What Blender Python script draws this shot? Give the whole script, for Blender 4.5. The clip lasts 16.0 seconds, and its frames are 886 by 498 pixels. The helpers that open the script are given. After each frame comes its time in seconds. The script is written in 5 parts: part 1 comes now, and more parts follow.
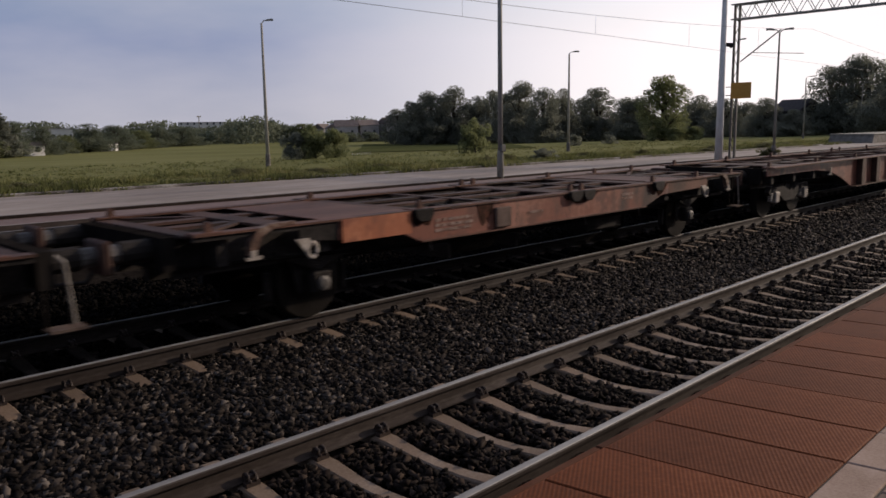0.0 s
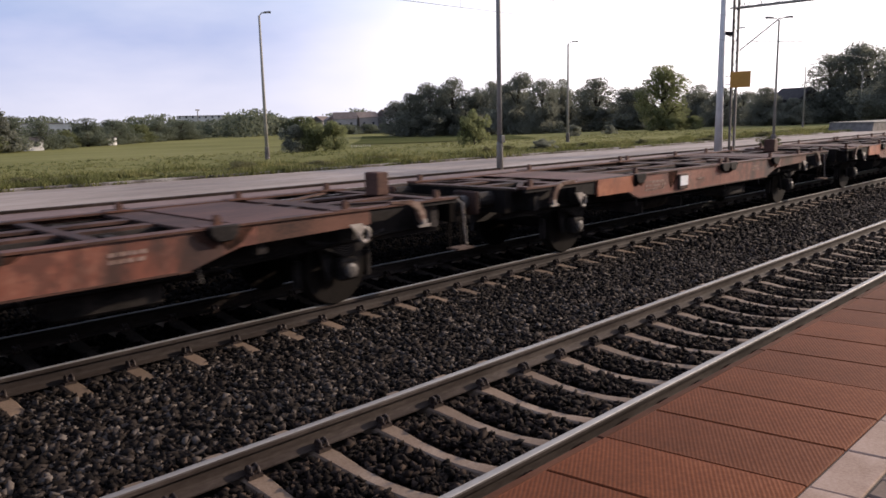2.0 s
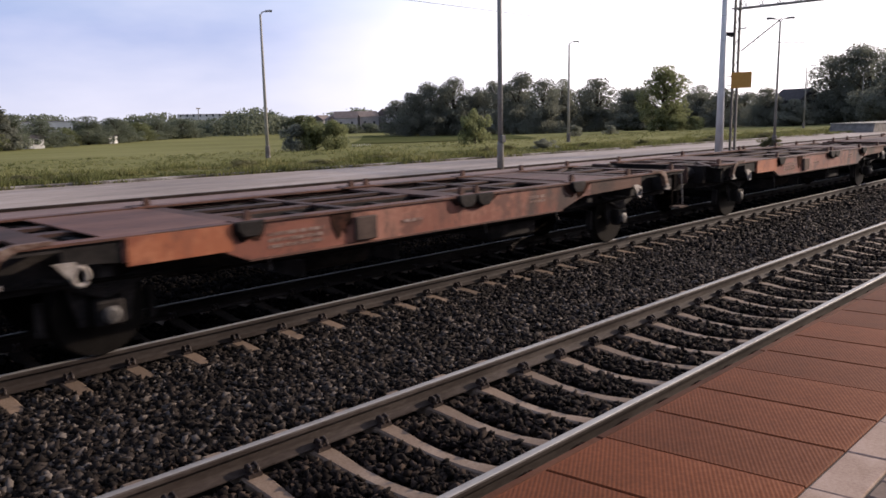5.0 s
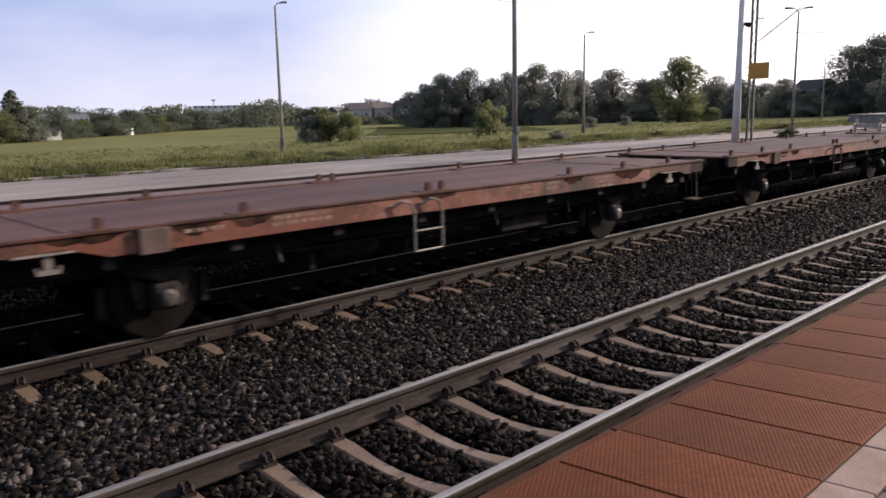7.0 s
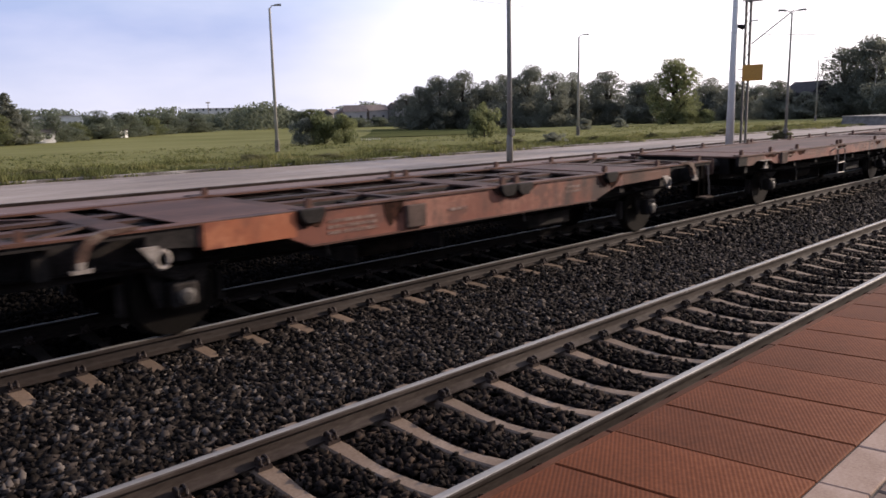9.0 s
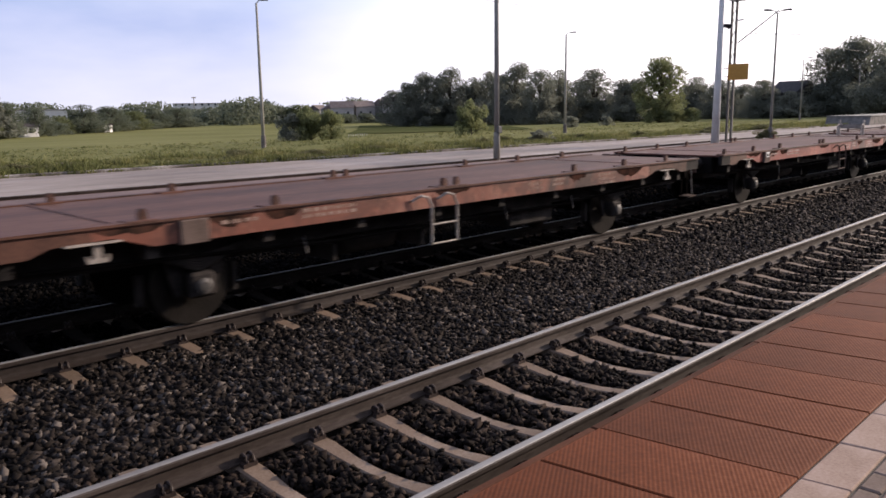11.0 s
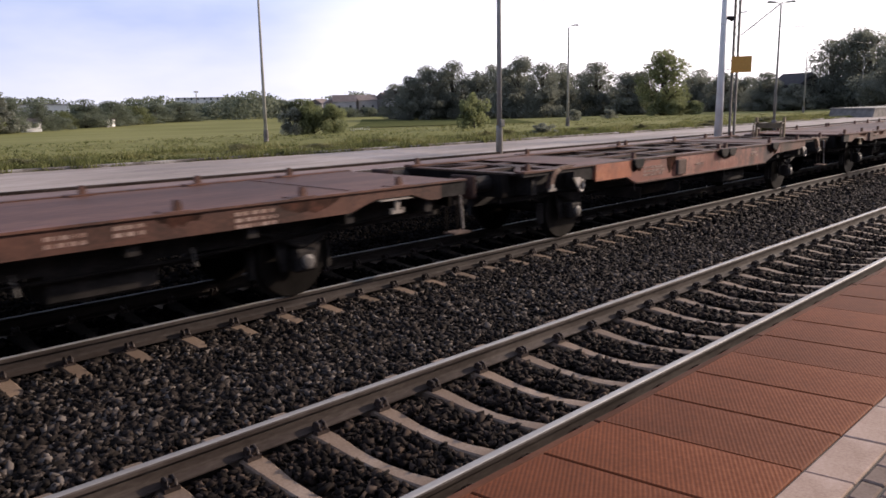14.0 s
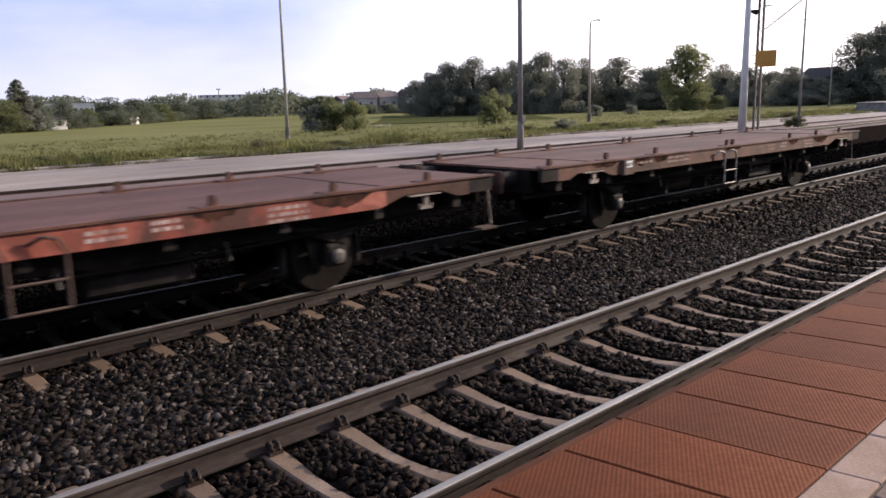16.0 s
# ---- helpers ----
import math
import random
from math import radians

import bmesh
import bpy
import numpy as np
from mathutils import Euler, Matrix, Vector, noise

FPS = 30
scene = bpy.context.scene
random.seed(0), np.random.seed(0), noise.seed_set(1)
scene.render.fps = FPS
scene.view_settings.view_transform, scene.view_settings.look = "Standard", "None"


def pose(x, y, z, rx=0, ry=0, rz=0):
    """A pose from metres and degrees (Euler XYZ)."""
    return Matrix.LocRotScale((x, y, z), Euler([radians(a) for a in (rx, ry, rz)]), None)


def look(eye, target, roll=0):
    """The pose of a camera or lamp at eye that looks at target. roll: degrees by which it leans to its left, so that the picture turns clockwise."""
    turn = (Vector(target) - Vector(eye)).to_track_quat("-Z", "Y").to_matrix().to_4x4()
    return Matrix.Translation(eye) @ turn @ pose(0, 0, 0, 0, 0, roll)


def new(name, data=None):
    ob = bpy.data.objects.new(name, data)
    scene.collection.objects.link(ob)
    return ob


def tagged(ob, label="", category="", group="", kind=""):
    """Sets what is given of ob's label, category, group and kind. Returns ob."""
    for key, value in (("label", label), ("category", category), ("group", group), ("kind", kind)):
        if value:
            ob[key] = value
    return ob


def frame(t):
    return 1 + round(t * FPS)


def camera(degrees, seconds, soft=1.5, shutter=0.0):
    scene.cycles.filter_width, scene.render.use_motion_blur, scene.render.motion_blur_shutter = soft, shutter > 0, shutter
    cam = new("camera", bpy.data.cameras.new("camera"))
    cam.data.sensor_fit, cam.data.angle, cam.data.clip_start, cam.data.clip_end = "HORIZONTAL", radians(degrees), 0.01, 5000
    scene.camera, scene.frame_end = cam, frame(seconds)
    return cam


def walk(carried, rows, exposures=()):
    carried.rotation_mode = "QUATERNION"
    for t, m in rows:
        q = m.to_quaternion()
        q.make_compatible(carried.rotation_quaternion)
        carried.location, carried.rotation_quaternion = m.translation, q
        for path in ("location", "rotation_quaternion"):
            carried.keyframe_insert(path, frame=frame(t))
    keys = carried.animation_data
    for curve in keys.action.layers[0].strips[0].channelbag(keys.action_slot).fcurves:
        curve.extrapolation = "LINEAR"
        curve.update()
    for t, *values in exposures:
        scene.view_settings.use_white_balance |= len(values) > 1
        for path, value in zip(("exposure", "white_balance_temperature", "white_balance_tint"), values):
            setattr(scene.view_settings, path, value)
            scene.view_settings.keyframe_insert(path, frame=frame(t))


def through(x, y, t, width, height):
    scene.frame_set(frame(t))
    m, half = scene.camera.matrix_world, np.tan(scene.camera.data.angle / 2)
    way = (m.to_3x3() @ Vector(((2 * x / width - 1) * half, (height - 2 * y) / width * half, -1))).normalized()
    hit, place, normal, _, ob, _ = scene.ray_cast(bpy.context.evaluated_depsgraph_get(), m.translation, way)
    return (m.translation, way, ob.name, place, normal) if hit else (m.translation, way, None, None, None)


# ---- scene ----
cam = camera(59.12, 16.0, soft=1.6, shutter=0.1)
EYE = (0.0, 0.0, 2.229)
# seconds, yaw, pitch, roll of the hand-held camera, which stands on the platform
walk(cam, [(t, pose(*EYE, 90 + p, r, y)) for t, y, p, r in [
    (0.0, -45.587, -8.793, 0.829),
    (0.5, -45.443, -8.808, 0.684),
    (1.0, -44.294, -9.570, 1.341),
    (1.5, -44.723, -9.664, 1.496),
    (2.0, -45.653, -9.404, 1.288),
    (2.5, -46.429, -9.247, 1.390),
    (3.0, -46.770, -9.084, 1.213),
    (5.5, -45.418, -9.471, 1.055),
    (6.0, -45.377, -9.406, 1.067),
    (6.5, -44.720, -9.748, 1.286),
    (7.0, -44.559, -10.032, 1.116),
    (7.5, -44.233, -9.966, 1.299),
    (8.0, -44.041, -9.606, 1.377),
    (8.5, -43.923, -9.482, 1.300),
    (9.0, -44.934, -9.878, 1.191),
    (9.2, -45.721, -9.830, 1.006),
    (11.5, -45.826, -10.197, 0.741),
    (12.0, -45.532, -10.362, 0.870),
    (12.5, -45.323, -10.448, 0.874),
    (13.0, -45.641, -10.317, 1.042),
    (13.5, -46.375, -10.517, 1.327),
    (14.0, -45.681, -10.581, 0.948),
    (14.5, -44.578, -10.372, 0.595),
    (15.0, -44.217, -9.959, 0.918),
    (15.5, -44.131, -10.150, 1.183),
    (16.0, -44.185, -10.821, 1.219),
]],
     exposures=[(0, -0.19, 6900, 15), (0.5, 0.17, 7050, 17), (1.0, 0.42, 7000, 17), (1.5, 0.61, 6900, 17), (3, 0.66, 6750, 17), (9, 0.68, 6700, 17), (12, 0.77, 6700, 17), (16, 0.86, 6700, 17)])
# seconds and how far the train has rolled along the line
TRAIN_ROWS = [
    (0.0, 140.510),
    (0.5, 130.145),
    (1.0, 119.080),
    (1.5, 108.681),
    (2.0, 98.268),
    (2.5, 87.681),
    (3.0, 77.176),
    (5.5, 24.700),
    (6.0, 14.351),
    (6.5, 3.879),
    (7.0, -6.537),
    (7.5, -16.227),
    (8.0, -26.628),
    (8.5, -37.075),
    (9.0, -47.396),
    (11.5, -99.504),
    (12.0, -109.881),
    (12.5, -120.253),
    (13.0, -130.535),
    (13.5, -140.883),
    (14.0, -151.256),
    (14.5, -161.615),
    (15.0, -171.988),
    (15.5, -182.320),
    (16.0, -192.703),
]


# ---- light ----
SUN_AZIMUTH, SUN_HEIGHT = 109.0, 19.0   # clockwise from +y; degrees above the horizon
world = bpy.data.worlds.new("evening_sky")
scene.world = world
world.use_nodes = True
wn, wl = world.node_tree.nodes, world.node_tree.links
wn.clear()
sky = wn.new("ShaderNodeTexSky")
sky.sky_type, sky.sun_disc = "NISHITA", False
sky.sun_elevation, sky.sun_rotation = radians(SUN_HEIGHT), radians(SUN_AZIMUTH)
sky.air_density, sky.dust_density, sky.ozone_density = 1.0, 0.9, 2.5
# thin, high cloud all over the sky
tc, mp = wn.new("ShaderNodeTexCoord"), wn.new("ShaderNodeMapping")
mp.inputs["Scale"].default_value = (1.6, 1.6, 5.0)
cn = wn.new("ShaderNodeTexNoise")
cn.inputs["Scale"].default_value, cn.inputs["Detail"].default_value = 2.2, 6.0
cr = wn.new("ShaderNodeValToRGB")
cr.color_ramp.elements[0].position, cr.color_ramp.elements[1].position = 0.42, 0.75
cr.color_ramp.elements[1].color = (0.3, 0.3, 0.3, 1)
cm = wn.new("ShaderNodeMixRGB")
cm.inputs["Color2"].default_value = (6.0, 5.9, 6.3, 1)
bg, wo = wn.new("ShaderNodeBackground"), wn.new("ShaderNodeOutputWorld")
bg.inputs["Strength"].default_value = 0.135
wl.new(tc.outputs["Generated"], mp.inputs["Vector"])
wl.new(mp.outputs["Vector"], cn.inputs["Vector"])
wl.new(cn.outputs["Fac"], cr.inputs["Fac"])
wl.new(cr.outputs["Color"], cm.inputs["Fac"])
pale = wn.new("ShaderNodeHueSaturation")
pale.inputs["Saturation"].default_value = 0.8
wl.new(sky.outputs["Color"], pale.inputs["Color"])
# bright summer haze: blue above, pale at the horizon, white towards the sun
sep, low, powr = wn.new("ShaderNodeSeparateXYZ"), wn.new("ShaderNodeMath"), wn.new("ShaderNodeMath")
low.operation, powr.operation = "SUBTRACT", "POWER"
low.use_clamp = True
low.inputs[0].default_value, powr.inputs[1].default_value = 1.0, 8.0
haze, glare, hz = wn.new("ShaderNodeMixRGB"), wn.new("ShaderNodeMixRGB"), wn.new("ShaderNodeMixRGB")
haze.inputs["Color1"].default_value, haze.inputs["Color2"].default_value = (1.35, 2.0, 3.9, 1), (3.2, 3.5, 4.4, 1)
glare.inputs["Color2"].default_value = (9.5, 9.3, 9.6, 1)
toward, near = wn.new("ShaderNodeVectorMath"), wn.new("ShaderNodeMapRange")
toward.operation = "DOT_PRODUCT"
toward.inputs[1].default_value = (math.sin(radians(SUN_AZIMUTH)), math.cos(radians(SUN_AZIMUTH)), 0.1)
near.interpolation_type = "SMOOTHSTEP"
near.inputs["From Min"].default_value, near.inputs["From Max"].default_value = 0.16, 0.78
veil = wn.new("ShaderNodeMapRange")
veil.inputs["To Min"].default_value, veil.inputs["To Max"].default_value = 0.25, 0.95
veil.inputs["From Max"].default_value = 0.4
wl.new(tc.outputs["Generated"], sep.inputs[0])
wl.new(tc.outputs["Generated"], toward.inputs[0])
wl.new(toward.outputs["Value"], near.inputs["Value"])
wl.new(sep.outputs["Z"], low.inputs[1])
wl.new(low.outputs[0], powr.inputs[0])
wl.new(powr.outputs[0], haze.inputs["Fac"])
wl.new(haze.outputs["Color"], glare.inputs["Color1"])
wl.new(near.outputs["Result"], glare.inputs["Fac"])
wl.new(powr.outputs[0], veil.inputs["Value"])
wl.new(veil.outputs["Result"], hz.inputs["Fac"])
wl.new(pale.outputs["Color"], hz.inputs["Color1"])
wl.new(glare.outputs["Color"], hz.inputs["Color2"])
wl.new(hz.outputs["Color"], cm.inputs["Color1"])
wl.new(cm.outputs["Color"], bg.inputs["Color"])
wl.new(bg.outputs["Background"], wo.inputs["Surface"])

sun = new("sun", bpy.data.lights.new("sun", "SUN"))
sun.data.energy, sun.data.angle, sun.data.color = 3.3, radians(1.0), (1.0, 0.88, 0.74)
a, e = radians(SUN_AZIMUTH), radians(SUN_HEIGHT)
sun.matrix_world = look((300 * math.sin(a) * math.cos(e), 300 * math.cos(a) * math.cos(e), 300 * math.sin(e)), (0, 0, 0))


# ---- materials ----
def material(name, colours, rough=0.8, metal=0.0, scale=8.0, fine=60.0, bump=0.3, stretch=(1, 1, 1), per="object", spread=0.25, spec=0.4):
    """Colours mixed by coarse and fine noise, with a little relief; it varies from piece to piece."""
    m = bpy.data.materials.new(name)
    m.use_nodes = True
    n, l = m.node_tree.nodes, m.node_tree.links
    b = n["Principled BSDF"]
    b.inputs["Roughness"].default_value, b.inputs["Metallic"].default_value = rough, metal
    b.inputs["Specular IOR Level"].default_value = spec
    c, mapping = n.new("ShaderNodeTexCoord"), n.new("ShaderNodeMapping")
    mapping.inputs["Scale"].default_value = stretch
    l.new(c.outputs["Object"], mapping.inputs["Vector"])
    big, small = n.new("ShaderNodeTexNoise"), n.new("ShaderNodeTexNoise")
    big.inputs["Scale"].default_value, big.inputs["Detail"].default_value = scale, 5.0
    small.inputs["Scale"].default_value, small.inputs["Detail"].default_value = fine, 3.0
    l.new(mapping.outputs["Vector"], big.inputs["Vector"])
    l.new(mapping.outputs["Vector"], small.inputs["Vector"])
    mixed = n.new("ShaderNodeMath")
    mixed.operation = "MULTIPLY_ADD"
    mixed.inputs[1].default_value = 0.35
    l.new(small.outputs["Fac"], mixed.inputs[0])
    half = n.new("ShaderNodeMath")
    half.operation = "MULTIPLY"
    half.inputs[1].default_value = 0.65
    l.new(big.outputs["Fac"], half.inputs[0])
    l.new(half.outputs[0], mixed.inputs[2])
    ramp = n.new("ShaderNodeValToRGB")
    els = ramp.color_ramp.elements
    while len(els) < len(colours):
        els.new(0.5)
    for k, col in enumerate(colours):
        els[k].position = 0.36 + 0.28 * k / max(1, len(colours) - 1)
        els[k].color = (*col, 1)
    l.new(mixed.outputs[0], ramp.inputs["Fac"])
    hsv = n.new("ShaderNodeHueSaturation")
    rnd = n.new("ShaderNodeObjectInfo" if per == "object" else "ShaderNodeNewGeometry")
    vary = n.new("ShaderNodeMapRange")
    vary.inputs["To Min"].default_value, vary.inputs["To Max"].default_value = 1 - spread, 1 + spread
    l.new(rnd.outputs["Random" if per == "object" else "Random Per Island"], vary.inputs["Value"])
    l.new(vary.outputs["Result"], hsv.inputs["Value"])
    l.new(ramp.outputs["Color"], hsv.inputs["Color"])
    l.new(hsv.outputs["Color"], b.inputs["Base Color"])
    if bump:
        bp = n.new("ShaderNodeBump")
        bp.inputs["Strength"].default_value, bp.inputs["Distance"].default_value = bump, 0.01
        l.new(mixed.outputs[0], bp.inputs["Height"])
        l.new(bp.outputs["Normal"], b.inputs["Normal"])
    return m


def stony(name, colours, spread):
    """Crushed stone: every piece has its own shade, with a little grain."""
    m = material(name, [colours[1]] * 2, 0.8, scale=30, fine=90, per="island", spread=spread, spec=0.07)
    n, l = m.node_tree.nodes, m.node_tree.links
    ramp, geo, mix = n.new("ShaderNodeValToRGB"), n.new("ShaderNodeNewGeometry"), n.new("ShaderNodeMixRGB")
    els = ramp.color_ramp.elements
    while len(els) < len(colours):
        els.new(0.5)
    for k, (col, at) in enumerate(zip(colours, (0.0, 0.35, 0.75, 1.0))):
        els[k].position, els[k].color = at, (*col, 1)
    l.new(geo.outputs["Random Per Island"], ramp.inputs["Fac"])
    grain = next(k for k in n if k.type == "TEX_NOISE")
    mix.blend_type = "MULTIPLY"
    mix.inputs["Fac"].default_value = 0.6
    l.new(ramp.outputs["Color"], mix.inputs["Color1"])
    l.new(grain.outputs["Fac"], mix.inputs["Color2"])
    l.new(mix.outputs["Color"], n["Principled BSDF"].inputs["Base Color"])
    return m


def leafy(name, colours, spread=0.35, through=0.35):
    """Leaves: matt, partly letting the light through, each island a little different."""
    m = material(name, colours, rough=0.75, scale=0.25, fine=3.0, bump=0, per="island", spread=spread, spec=0.25)
    n, l = m.node_tree.nodes, m.node_tree.links
    tr, mix, out = n.new("ShaderNodeBsdfTranslucent"), n.new("ShaderNodeMixShader"), n["Material Output"]
    hsv = next(k for k in n if k.type == "HUE_SAT")
    l.new(hsv.outputs["Color"], tr.inputs["Color"])
    mix.inputs[0].default_value = through
    l.new(n["Principled BSDF"].outputs[0], mix.inputs[1])
    l.new(tr.outputs[0], mix.inputs[2])
    l.new(mix.outputs[0], out.inputs["Surface"])
    return m


